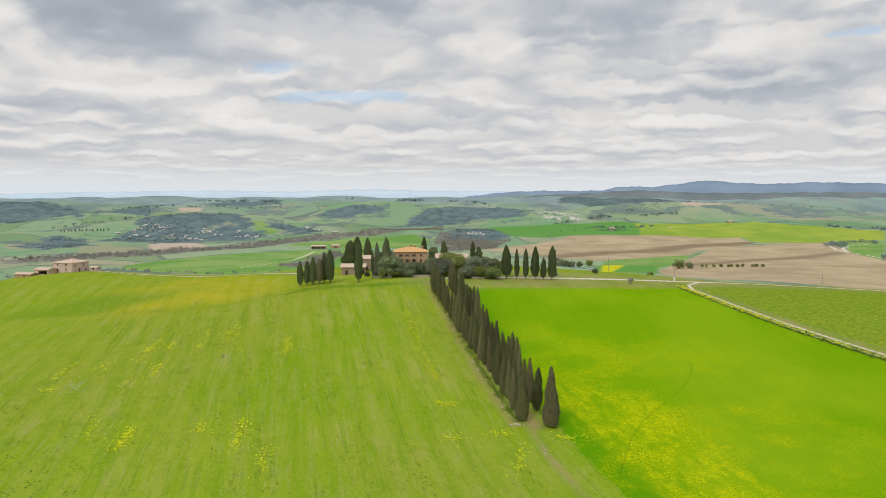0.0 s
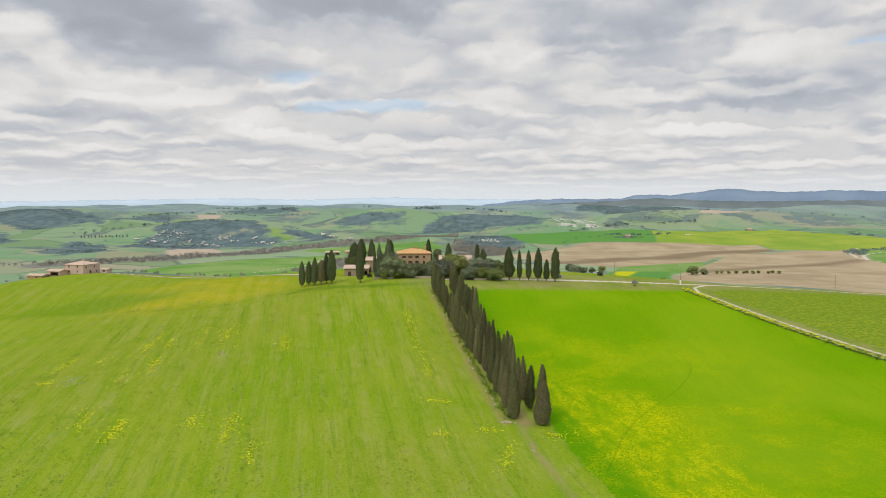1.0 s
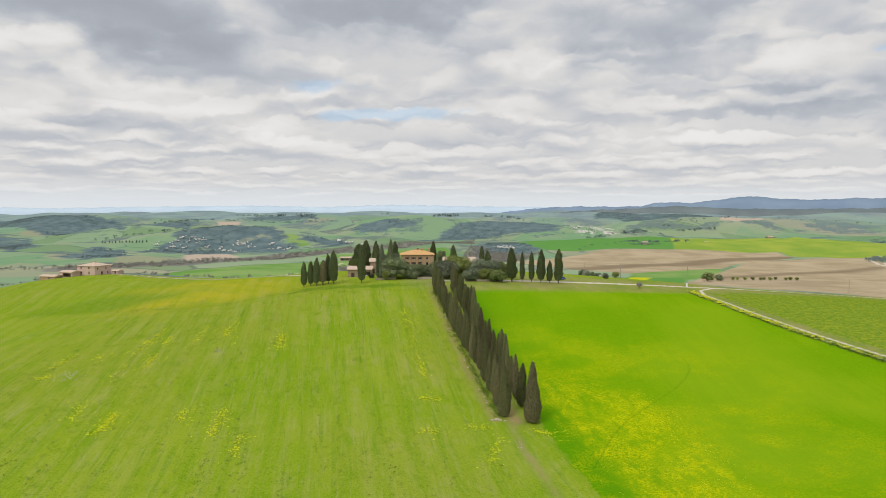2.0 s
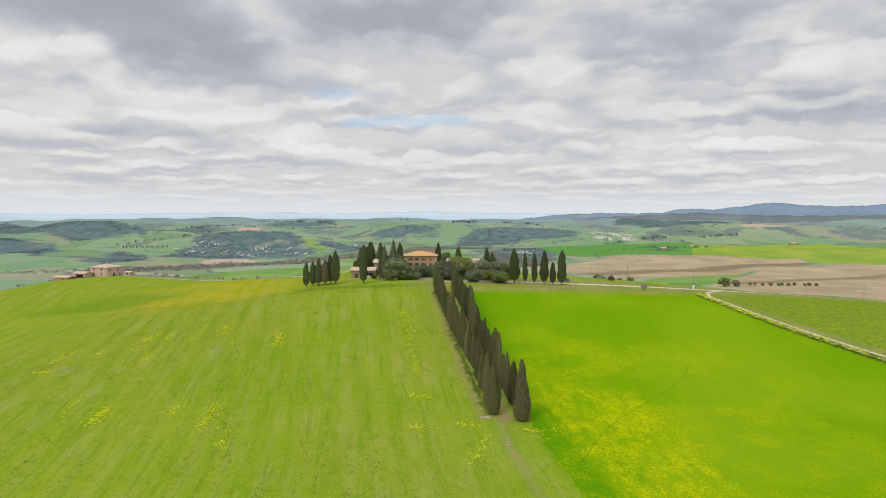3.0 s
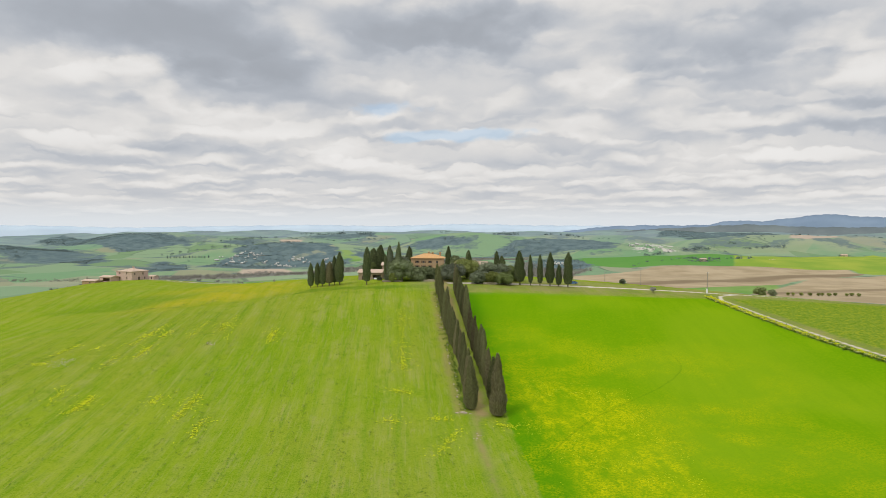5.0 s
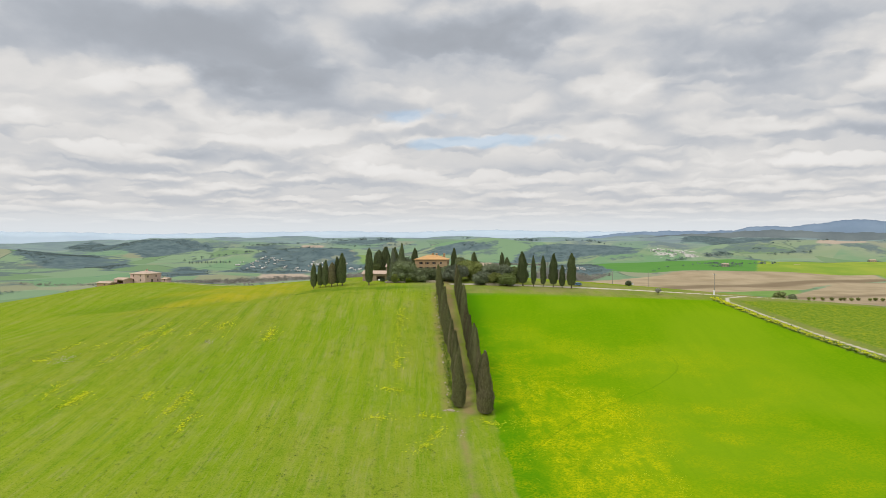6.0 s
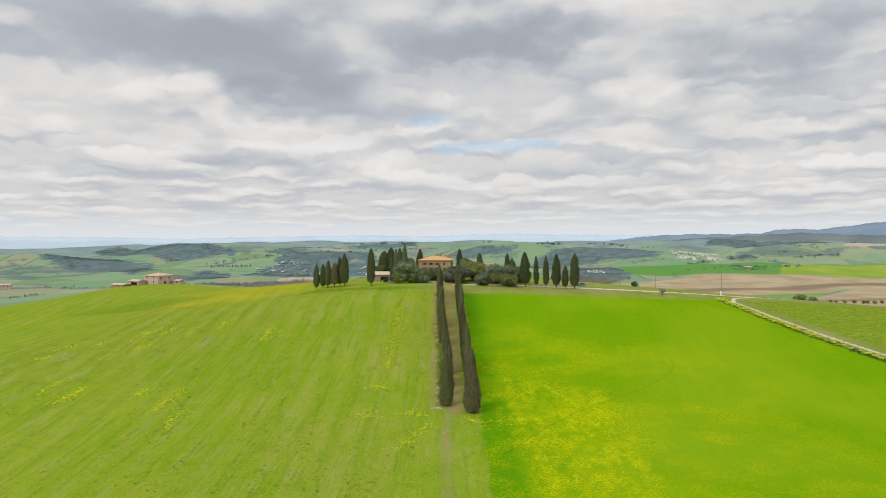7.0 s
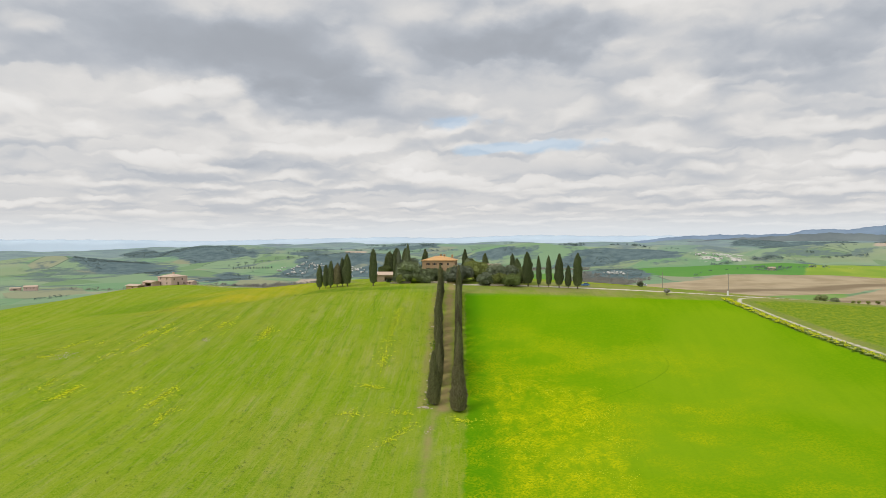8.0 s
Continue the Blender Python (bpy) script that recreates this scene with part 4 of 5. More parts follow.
poplar.matrix_basis = stand(-32.3, 326)
cedar = tagged(cypress(18.4, 2.8, 96, OAK, "tall grey-green conifer among the oaks", 2600, 1.0, 1.3))
cedar.name = "cedar_tree"
cedar.matrix_basis = stand(-28.2, 327)

# Other trees and shrubs of the villa garden: kind, x, y, height, radius, leaves, label, flatness.
GARDEN = [
    ("oak_tree", -28.6, 326, 11.5, 4.4, OAK, "broad grey-green holm oak before the villa", 0.9),
    ("oak_tree", -25.5, 322, 11.2, 5.8, OAK, "broad grey-green holm oak before the villa", 0.85),
    ("oak_tree", -18.0, 323, 6.8, 4.4, OAK, "broad grey-green holm oak before the villa", 0.9),
    ("oak_tree", -29.0, 331, 13.0, 3.8, OLIVE, "tall grey-green holm oak before the villa", 1.0),
    ("pine_tree", -51.5, 357, 7.6, 3.0, SHRUB, "small umbrella pine beside the barn", 0.6),
    ("oak_tree", -13.2, 327, 6.2, 3.9, OAK, "low grey-green holm oak at the terrace wall", 0.85),
    ("bush", -8.6, 328, 4.2, 2.8, OLIVE, "grey-green rounded bush at the terrace wall", 0.9),
    ("bush", -6.0, 333, 7.8, 3.4, OAK, "dark green shrub against the villa wall", 0.9),
    ("olive_tree", -0.6, 327, 8.0, 5.2, SILVER, "grey olive tree beside the avenue's end", 0.8),
    ("bush", 4.6, 337, 11.4, 5.6, LIME_SHRUB, "clipped bright green domed tree", 0.75),
    ("bush", 11.0, 337, 6.4, 2.2, LIME_SHRUB, "yellow-green shrub beside the annex", 0.9),
    ("olive_tree", 15.6, 334, 9.2, 4.2, OLIVE, "grey-green olive tree beside the road", 0.85),
    ("olive_tree", 21.6, 336, 8.2, 4.2, OLIVE, "grey-green olive tree beside the road", 0.85),
]
GARDEN += [
    ("bush", 17.6, 326, 6.2, 3.3, LIME_SHRUB, "light green spring shrub beside the road", 0.9),
    ("bush", 24.0, 326, 5.4, 4.0, SHRUB, "low dark green spreading bush", 0.7),
    ("bush", 11.5, 325, 6.2, 3.6, OLIVE, "grey-green rounded shrub beside the avenue", 0.85),
    ("oak_tree", 27.2, 338, 7.8, 4.2, SHRUB, "dark green oak behind the cypress row", 0.85),
    ("bush", -32.6, 322, 3.2, 1.4, OLIVE, "pale olive bush at the terrace wall", 0.9),
    ("bush", -29.2, 317.5, 4.6, 1.3, LIME_SHRUB, "pale yellow-green sapling before the oaks", 1.2),
    ("bush", -37.2, 324, 1.4, 0.9, OLIVE, "grey-green bush beside the barn", 0.9),
    ("oak_tree", 6.0, 352, 8.5, 3.6, OAK, "dark oak beside the annex", 0.9),
    ("oak_tree", -5.0, 366, 11.5, 2.7, OAK, "rounded dark tree behind the villa", 1.0),
]
for k, (kind, x, y, h, r, leaves, label, flat) in enumerate(GARDEN):
    tree = broadleaf(kind, h * 1.08, r * 1.16, 200 + k, leaves, label, min(flat, 1.2), 4200 + int(1300 * r), 0.03 if kind in ("bush", "oak_tree") else 0.1, 0.46, "bush" if kind == "bush" else "tree")
    tree.matrix_basis = stand(x, y, k * 37)

shrub = broadleaf("bush", 3.4, 1.5, 260, BARE_SCRUB, "thin leafless shrub on the verge of the gravel road", 0.9, 500, 0.2, 0.3, "bush")
shrub.matrix_basis = stand(95.0, 335.5)

# Trees in the valley beyond the road: x, y, height, radius.
VALLEY = [(272, 766, 11.5, 7.0, SHRUB), (287, 772, 7.5, 4.5, OAK), (210, 670, 2.4, 3.0, LIME_SHRUB), (138, 805, 10, 5, OAK), (145, 789, 9, 4.5, OAK), (152, 781, 8, 4, OLIVE), (161, 782, 7.5, 4, OAK), (176, 798, 8, 4.5, LIME_SHRUB), (141, 797, 10, 5, OLIVE), (149, 781, 7, 4, OAK), (84, 366, 2.6, 1.2, OLIVE)]
for k, (x, y, h, r, leaves) in enumerate(VALLEY):
    t = broadleaf("valley_tree", h, r, 300 + k, leaves, "rounded green tree in the fields beyond the road", 0.85, 1500, 0.015, 0.75)
    t.matrix_basis = stand(x, y, k * 51)
olive = tagged(broadleaf("orchard_tree", 3.6, 1.9, 330, LIME_SHRUB, "small round olive tree at the ploughed field's edge", 0.85, 800, 0.05, 0.62), group="orchard trees")
ORCHARD = [(309 + 7.6 * k + 2 * math.sin(k * 5), 790 + 1.0 * k + 3 * math.sin(k * 3)) for k in range(11)]
olive.matrix_basis = stand(*ORCHARD[0])
for k, (x, y) in enumerate(ORCHARD[1:]):
    clone(olive, stand(x, y, k * 83, 0.9 + 0.3 * math.sin(k * 2.2) ** 2, 1.0))


# ---- far woods, hedges and outcrops: uncountable, so one object of each kind ----
ICO = [(0, 0, 1)] + [(0.894 * math.cos(k * math.tau / 5), 0.894 * math.sin(k * math.tau / 5), 0.447) for k in range(5)] + \
      [(0.894 * math.cos((k + 0.5) * math.tau / 5), 0.894 * math.sin((k + 0.5) * math.tau / 5), -0.447) for k in range(5)] + [(0, 0, -1)]
ICO_FACES = [(0, 1 + k, 1 + (k + 1) % 5) for k in range(5)] + [(1 + k, 6 + k, 1 + (k + 1) % 5) for k in range(5)] + \
            [(1 + (k + 1) % 5, 6 + k, 6 + (k + 1) % 5) for k in range(5)] + [(11, 6 + (k + 1) % 5, 6 + k) for k in range(5)]


def clumps(name, label, category, mat, spots, seed):
    """Many crowns in one object: x, y, half width, height."""
    rng = random.Random(seed)
    verts, faces = [], []
    heights = land([s[0] for s in spots], [s[1] for s in spots])
    for (x, y, r, h), z in zip(spots, heights):
        for _ in range(2):
            k = len(verts)
            ox, oy, s = rng.uniform(-0.5, 0.5) * r, rng.uniform(-0.5, 0.5) * r, rng.uniform(0.55, 0.95)
            a = rng.uniform(0, 6.3)
            for vx, vy, vz in ICO:
                j = rng.uniform(0.75, 1.2) * s
                verts.append((x + ox + (vx * math.cos(a) - vy * math.sin(a)) * r * j, y + oy + (vx * math.sin(a) + vy * math.cos(a)) * r * j, z + h * 0.5 * s + vz * h * 0.55 * j))
            faces += [tuple(k + i for i in f) for f in ICO_FACES]
    me = mesh_from(name, verts, faces, mat)
    me.polygons.foreach_set("use_smooth", [True] * len(faces))
    return tagged(new(name, me), label, category, kind="stuff")


def brush(name, label, category, mat, spots, seed, sprays=18):
    """Many loose, twiggy crowns in one object: x, y, half width, height."""
    rng = random.Random(seed)
    verts, faces = [], []
    heights = land([s[0] for s in spots], [s[1] for s in spots])
    for (x, y, r, h), z in zip(spots, heights):
        for _ in range(sprays):
            out = Vector((rng.gauss(0, 1), rng.gauss(0, 1), rng.gauss(0, 1))).normalized() * rng.uniform(0.3, 1.0)
            p = Vector((x + out.x * r, y + out.y * r, z + h * (0.5 + 0.48 * out.z) - 0.3 * r))
            d = (out + Vector((rng.gauss(0, 0.4), rng.gauss(0, 0.4), 0.6))).normalized()
            w = d.cross(Vector((rng.gauss(0, 1), rng.gauss(0, 1), rng.gauss(0, 1)))).normalized()
            kite(verts, faces, p, d, w, r * rng.uniform(0.3, 0.7), r * rng.uniform(0.12, 0.26))
    return tagged(new(name, mesh_from(name, verts, faces, mat)), label, category, kind="stuff")


def spots_in(polys, spacing, r, h, seed, keep=1.0, clumpy=0.004, margin=-6):
    rng = random.Random(seed)
    out = []
    for poly in polys:
        xs, ys = [p[0] for p in poly], [p[1] for p in poly]
        n = int((max(xs) - min(xs)) * (max(ys) - min(ys)) / spacing ** 2)
        pts = np.array([(rng.uniform(min(xs), max(xs)), rng.uniform(min(ys), max(ys))) for _ in range(n)])
        good = inside(pts[:, 0], pts[:, 1], poly) > margin
        for x, y in pts[good]:
            if noise.noise(Vector((x * clumpy, y * clumpy, seed))) < keep:
                s = rng.uniform(0.7, 1.3)
                out.append((x, y, r * s, h * rng.uniform(0.7, 1.3)))
    return out


def spots_on(line, spacing, r, h, seed, stray=3.0):
    rng = random.Random(seed)
    out = []
    for (ax, ay), (bx, by) in zip(line, line[1:]):
        n = max(1, int(math.hypot(bx - ax, by - ay) / spacing))
        for k in range(n):
            f = (k + rng.random()) / n
            out.append((ax + (bx - ax) * f + rng.gauss(0, stray), ay + (by - ay) * f + rng.gauss(0, stray), r * rng.uniform(0.6, 1.3), h * rng.uniform(0.6, 1.3)))
    return out


brush("far_woodland", "dark scrub and oak woods on the far hills", "woods", HAZY_WOOD, spots_in(PATCHES["wood"], 11, 3.0, 2.6, 11, 0.05, margin=8), 12, 12)
brush("riverside_scrub", "grey leafless poplars and scrub along the stream", "scrub", BARE_SCRUB,
       spots_in(PATCHES["river"], 7.0, 2.6, 4.2, 13, 0.3) + spots_on([(-760, 880), (-600, 890), (-430, 960)], 6, 3.2, 6, 14) + spots_on([(-330, 452), (-262, 448), (-150, 430), (-100, 408)], 7, 2.0, 2.4, 15), 16)
brush("far_hedgerow", "dark hedgerows and tree lines between far fields", "hedge", HAZY_WOOD,
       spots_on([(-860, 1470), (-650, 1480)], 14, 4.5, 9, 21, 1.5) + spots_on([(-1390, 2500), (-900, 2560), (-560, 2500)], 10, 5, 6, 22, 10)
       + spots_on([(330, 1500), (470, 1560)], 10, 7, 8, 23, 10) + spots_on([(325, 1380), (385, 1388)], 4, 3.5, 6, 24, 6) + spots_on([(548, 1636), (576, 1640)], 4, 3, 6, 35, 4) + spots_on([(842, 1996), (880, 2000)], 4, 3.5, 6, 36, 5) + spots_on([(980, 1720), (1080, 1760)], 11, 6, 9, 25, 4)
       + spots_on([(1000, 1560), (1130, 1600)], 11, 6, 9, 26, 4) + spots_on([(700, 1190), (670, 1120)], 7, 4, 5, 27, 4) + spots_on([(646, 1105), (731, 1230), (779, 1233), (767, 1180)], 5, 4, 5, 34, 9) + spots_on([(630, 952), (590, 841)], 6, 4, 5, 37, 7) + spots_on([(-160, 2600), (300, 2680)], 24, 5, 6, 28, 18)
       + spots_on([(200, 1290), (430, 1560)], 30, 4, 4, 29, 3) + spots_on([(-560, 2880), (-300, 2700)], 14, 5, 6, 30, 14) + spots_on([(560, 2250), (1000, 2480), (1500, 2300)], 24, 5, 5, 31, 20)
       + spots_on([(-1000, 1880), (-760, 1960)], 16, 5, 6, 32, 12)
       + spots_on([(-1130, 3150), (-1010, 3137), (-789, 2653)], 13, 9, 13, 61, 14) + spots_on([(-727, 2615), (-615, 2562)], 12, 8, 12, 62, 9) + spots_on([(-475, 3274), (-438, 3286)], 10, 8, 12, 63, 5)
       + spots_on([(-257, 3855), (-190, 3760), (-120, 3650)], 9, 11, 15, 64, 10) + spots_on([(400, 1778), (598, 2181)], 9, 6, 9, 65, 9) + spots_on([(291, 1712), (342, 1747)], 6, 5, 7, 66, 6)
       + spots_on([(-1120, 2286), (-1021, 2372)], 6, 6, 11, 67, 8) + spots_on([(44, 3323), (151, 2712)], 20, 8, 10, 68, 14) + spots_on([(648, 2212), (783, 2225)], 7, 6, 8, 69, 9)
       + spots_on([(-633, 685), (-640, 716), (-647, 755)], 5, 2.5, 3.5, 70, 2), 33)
# Its leaves take the same haze-blued colour as the far woods.
far_cypress = tagged(cypress(6.2, 0.95, 98, HAZY_WOOD, "dark cypress in a line between far fields", 500, 0.4, 2.4), group="cypress line between far fields")
far_cypress.matrix_basis = stand(-791, 1379)
for k in range(1, 14):
    f = k / 13
    clone(far_cypress, stand(-791 + 90 * f, 1379 + 13 * f + 2 * math.sin(k * 4), k * 47, 1.0 + 0.3 * math.sin(k * 2) ** 2, 0.8 + 0.4 * math.sin(k * 3.1) ** 2))
OUTCROPS = [(-632, 1410), (-606, 1404), (-584, 1394), (-594, 1398), (-643, 1393), (-668, 1384), (-618, 1352), (-593, 1338), (-491, 1303), (-499, 1372), (-481, 1369), (-459, 1348), (-392, 1307),
            (-368, 1298), (-414, 1361), (-549, 1350), (-520, 1336), (-463, 1270), (-257, 1396), (-288, 1422), (-225, 1367), (53, 1377), (75, 1354), (67, 1365), (264, 1826), (310, 1825), (338, 1810), (289, 1789), (364, 1782), (318, 1783), (282, 1844)]
rng = random.Random(5)
gullies = []
for x, y in OUTCROPS:
    reach = rng.uniform(2, 7)
    gullies += [(x + rng.gauss(0, reach), y + rng.gauss(0, 8), rng.uniform(1.5, 4.0), rng.uniform(2.0, 5.0)) for _ in range(7)]
clumps("clay_outcrop", "bare white clay outcrops on the scrubby hillside", "outcrop", CLAY, gullies, 41)


# ---- buildings ----
def box(bm, x0, y0, z0, x1, y1, z1):
    v = [bm.verts.new((x, y, z)) for x in (x0, x1) for y in (y0, y1) for z in (z0, z1)]
    for f in ((0, 1, 3, 2), (4, 6, 7, 5), (0, 4, 5, 1), (2, 3, 7, 6), (0, 2, 6, 4), (1, 5, 7, 3)):
        bm.faces.new([v[i] for i in f])


def pierced(width, low, height, thick, holes):
    """A wall along x with its outer face at y = 0 and openings (centre, sill, width, height) through it."""
    bm = bmesh.new()
    xs = sorted({-width / 2, width / 2, *(c - w / 2 for c, s, w, h in holes), *(c + w / 2 for c, s, w, h in holes)})
    zs = sorted({low, height, *(s for c, s, w, h in holes), *(s + h for c, s, w, h in holes)})
    for x0, x1 in zip(xs, xs[1:]):
        for z0, z1 in zip(zs, zs[1:]):
            cx, cz = (x0 + x1) / 2, (z0 + z1) / 2
            if not any(abs(cx - c) < w / 2 and s < cz < s + h for c, s, w, h in holes):
                box(bm, x0, 0, z0, x1, thick, z1)
    return bm


def window(parent, m, w, h, shutters, dark=False):
    """A window in its opening: frame, pane, sill and open shutters."""
    bm = bmesh.new()
    f = 0.09
    for a in ((-w / 2, 0.14, 0, -w / 2 + f, 0.22, h), (w / 2 - f, 0.14, 0, w / 2, 0.22, h), (-w / 2 + f, 0.14, 0, w / 2 - f, 0.22, f), (-w / 2 + f, 0.14, h - f, w / 2 - f, 0.22, h), (-f / 2, 0.15, f, f / 2, 0.21, h - f)):
        box(bm, *a)
    win = part("window", bm, FRAME, parent)
    win.matrix_basis = m
    bm = bmesh.new()
    box(bm, -w / 2 + f, 0.175, f, w / 2 - f, 0.19, h - f)
    part("pane", bm, GLASS, win)
    bm = bmesh.new()
    box(bm, -w / 2 - 0.12, -0.12, -0.12, w / 2 + 0.12, 0.14, -0.003)
    part("sill", bm, STONE, win)
    if shutters:
        for side in (-1, 1):
            bm = bmesh.new()
            x0 = side * (w / 2 + 0.03)
            x1 = side * (w / 2 + 0.03 + w / 2)
            box(bm, min(x0, x1), -0.09, 0, max(x0, x1), -0.04, h)
            for k in range(7):
                z = 0.12 + k * (h - 0.2) / 7
                box(bm, min(x0, x1) + 0.06, -0.12, z, max(x0, x1) - 0.06, -0.09, z + 0.07)
            part("shutter", bm, SHUTTER, win, "brown louvred shutter")
    return win


def roof_mesh(w, d, z, rise, eave, gable):
    """A hipped or gabled roof with a thick edge; its ridge runs along x."""
    bm = bmesh.new()
    x, y, t = w / 2 + eave, d / 2 + eave, 0.22
    run = x if gable else max(0.3, x - y)
    low = [bm.verts.new(p) for p in ((-x, -y, z), (x, -y, z), (x, y, z), (-x, y, z))]
    top = [bm.verts.new((v.co.x, v.co.y, z + t)) for v in low]
    a, b = bm.verts.new((-run, 0, z + t + rise)), bm.verts.new((run, 0, z + t + rise))
    bm.faces.new(low[::-1])
    for i in range(4):
        bm.faces.new((low[i], low[(i + 1) % 4], top[(i + 1) % 4], top[i]))
    bm.faces.new((top[0], top[1], b, a))
    bm.faces.new((top[2], top[3], a, b))
    bm.faces.new((top[1], top[2], b))
    bm.faces.new((top[3], top[0], a))
    bmesh.ops.recalc_face_normals(bm, faces=bm.faces)
    return bm


def house(name, label, x, y, turn, w, d, h, rise, walls, roof_mat, fronts, gable=False, eave=0.55, base=None, rights=(), lefts=(), cap=True):
    """A house with four thick walls. fronts, rights, lefts: openings (centre, sill, width, height, shutters, kind)."""
    home = tagged(new(name), label, "house")
    z = ground_z(x, y) if base is None else base
    home.matrix_basis = pose(x, y, z, 0, 0, turn)
    t = 0.5
    faces = ((pose(0, -d / 2, 0), w, fronts), (pose(w / 2, 0, 0, 0, 0, 90), d - 2 * t, rights), (pose(0, d / 2, 0, 0, 0, 180), w, ()), (pose(-w / 2, 0, 0, 0, 0, -90), d - 2 * t, lefts))
    for m, length, openings in faces:
        wall = part("wall", pierced(length, -2.5, h, t, [o[:4] for o in openings]), walls, home)
        wall.matrix_basis = m
        for c, s, ow, oh, shutters, kind in openings:
            if kind == "window":
                window(home, m @ pose(c, 0, s), ow, oh, shutters)
            elif kind == "door":
                bm = bmesh.new()
                box(bm, -ow / 2, 0.2, 0, ow / 2, 0.28, oh)
                for k in range(4):
                    px = -ow / 2 + (k + 0.12) * ow / 4
                    box(bm, px, 0.17, 0.1, px + ow / 4 * 0.78, 0.2, oh - 0.1)
                part("door", bm, DARK_WOOD, home).matrix_basis = m @ pose(c, 0, s)
    part("roof", roof_mesh(w, d, h, rise, eave, gable), roof_mat, home)
    if cap:
        bm = bmesh.new()
        run = w / 2 + eave if gable else max(0.3, w / 2 - d / 2)
        n = max(2, int(run * 2 / 0.45))
        for k in range(n):
            x0 = -run + k * 2 * run / n
            cone(bm, (x0, 0, h + 0.2 + rise), (x0 + 2 * run / n + 0.05, 0, h + 0.22 + rise), 0.17, 0.14, 6)
        part("ridge_tiles", bm, roof_mat, home)
    bm = bmesh.new()
    box(bm, -w / 2 + t, -d / 2 + t, -0.1, w / 2 - t, d / 2 - t, 0)
    part("floor", bm, STONE, home)
    return home


def chimney(home, x, y, z, h, mat):
    bm = bmesh.new()
    box(bm, x - 0.5, y - 0.4, z, x + 0.5, y + 0.4, z + h)
    box(bm, x - 0.6, y - 0.5, z + h, x + 0.6, y + 0.5, z + h + 0.15)
    box(bm, x - 0.4, y - 0.3, z + h + 0.15, x + 0.4, y + 0.3, z + h + 0.55)
    c = part("chimney", bm, mat, home)
    bm = bmesh.new()
    box(bm, x - 0.62, y - 0.52, z + h + 0.55, x + 0.62, y + 0.52, z + h + 0.68)
    part("chimney_cap", bm, ROOF, c)


upper = [(c, 7.5, 1.05, 1.15, True, "window") for c in (-5.2, -1.95, 1.4)] + [(5.0, 7.5, 0.95, 1.15, False, "window")]
middle = [(c, 4.4, 1.15, 1.8, True, "window") for c in (-5.2, -1.95, 1.4)] + [(5.0, 4.5, 1.0, 1.6, False, "window")]
lower = [(-5.2, 1.0, 1.2, 1.6, True, "window"), (-1.95, 0.0, 1.4, 2.5, False, "door"), (1.4, 1.0, 1.2, 1.6, True, "window"), (5.0, 1.0, 1.2, 1.6, True, "window")]
sides = [(-3, 7.35, 1.15, 1.3, True, "window"), (2.5, 7.35, 1.15, 1.3, True, "window"), (-3, 4.6, 1.2, 2.0, True, "window"), (2.5, 4.6, 1.2, 2.0, True, "window")]
villa = house("villa", "three-storey warm brick villa with an orange hipped tile roof", -17.0, 347.2, 6.6, 16.8, 12.0, 9.8, 2.1, BRICK, ROOF, upper + middle + lower, base=29.6, rights=sides, lefts=sides, eave=0.55)
chimney(villa, 6.2, 2.4, 10.4, 1.7, BRICK)
chimney(villa, 0.4, 0.5, 11.9, 0.5, BRICK)
chimney(villa, 2.4, -0.3, 11.8, 0.4, BRICK)
barn_tall = house("barn", "tall old stone barn with a pale tile roof", -38.6, 352.5, 6, 7.6, 9.0, 6.2, 1.4, BARN_STONE, ROOF_PALE, [(-2.0, 0.2, 1.3, 2.4, False, "door"), (1.2, 3.2, 0.9, 1.1, False, "window")], gable=True, base=29.0)
barn_low = house("barn", "low stone barn with an open cart shed under pale tiles", -46.0, 341.5, 4, 12.0, 8.0, 4.0, 1.4, BARN_STONE, ROOF_PALE,
                 [(-3.4, 0.1, 1.7, 2.4, False, "door"), (3.6, 0.05, 4.4, 2.9, False, "open")], gable=True, base=27.9)
annex = house("annex", "long low brick annex with a pale tile roof", 4.6, 357, 4, 16.6, 8.5, 5.9, 1.9, BRICK, ROOF_PALE,
              [(c, 2.6, 1.1, 1.5, True, "window") for c in (-5.6, -1.9, 1.9, 5.6)], gable=True, base=29.3, rights=[(0, 2.6, 1.0, 1.4, False, "window")])
farm = house("farmhouse", "two-storey pinkish stone farmhouse with a pale hipped roof", -240, 428, -14, 14.4, 14.0, 6.1, 1.9, PINK, ROOF_PALE,
             [(c, s, 1.0, 1.4, False, "window") for c in (-4, 2.5) for s in (1.2, 4.3)], base=19.1, rights=[(c, 3.8, 1.0, 1.4, False, "window") for c in (-4.5, 2.5)] + [(-1, 0.1, 1.6, 2.3, False, "door"), (4, 0.8, 1.0, 1.4, False, "window")],
             lefts=[(c, 3.8, 1.0, 1.4, False, "window") for c in (-2.5, 2.0)], eave=0.5)
chimney(farm, 0.5, 0.5, 7.6, 0.8, PINK)
house("shed", "pinkish farm shed with an open dark front", -251.5, 419.5, -14, 10.0, 7.0, 2.9, 1.0, PINK, ROOF_PALE, [(1.0, 0.05, 6.5, 2.3, False, "open")], gable=True, base=18.6)
house("shed", "low reddish brick farm shed beside the farmhouse", -261, 414.5, -8, 11.0, 6.0, 1.9, 0.9, BRICK, ROOF_PALE, [(1.0, 0.3, 1.0, 1.2, False, "window")], gable=True, base=17.3)
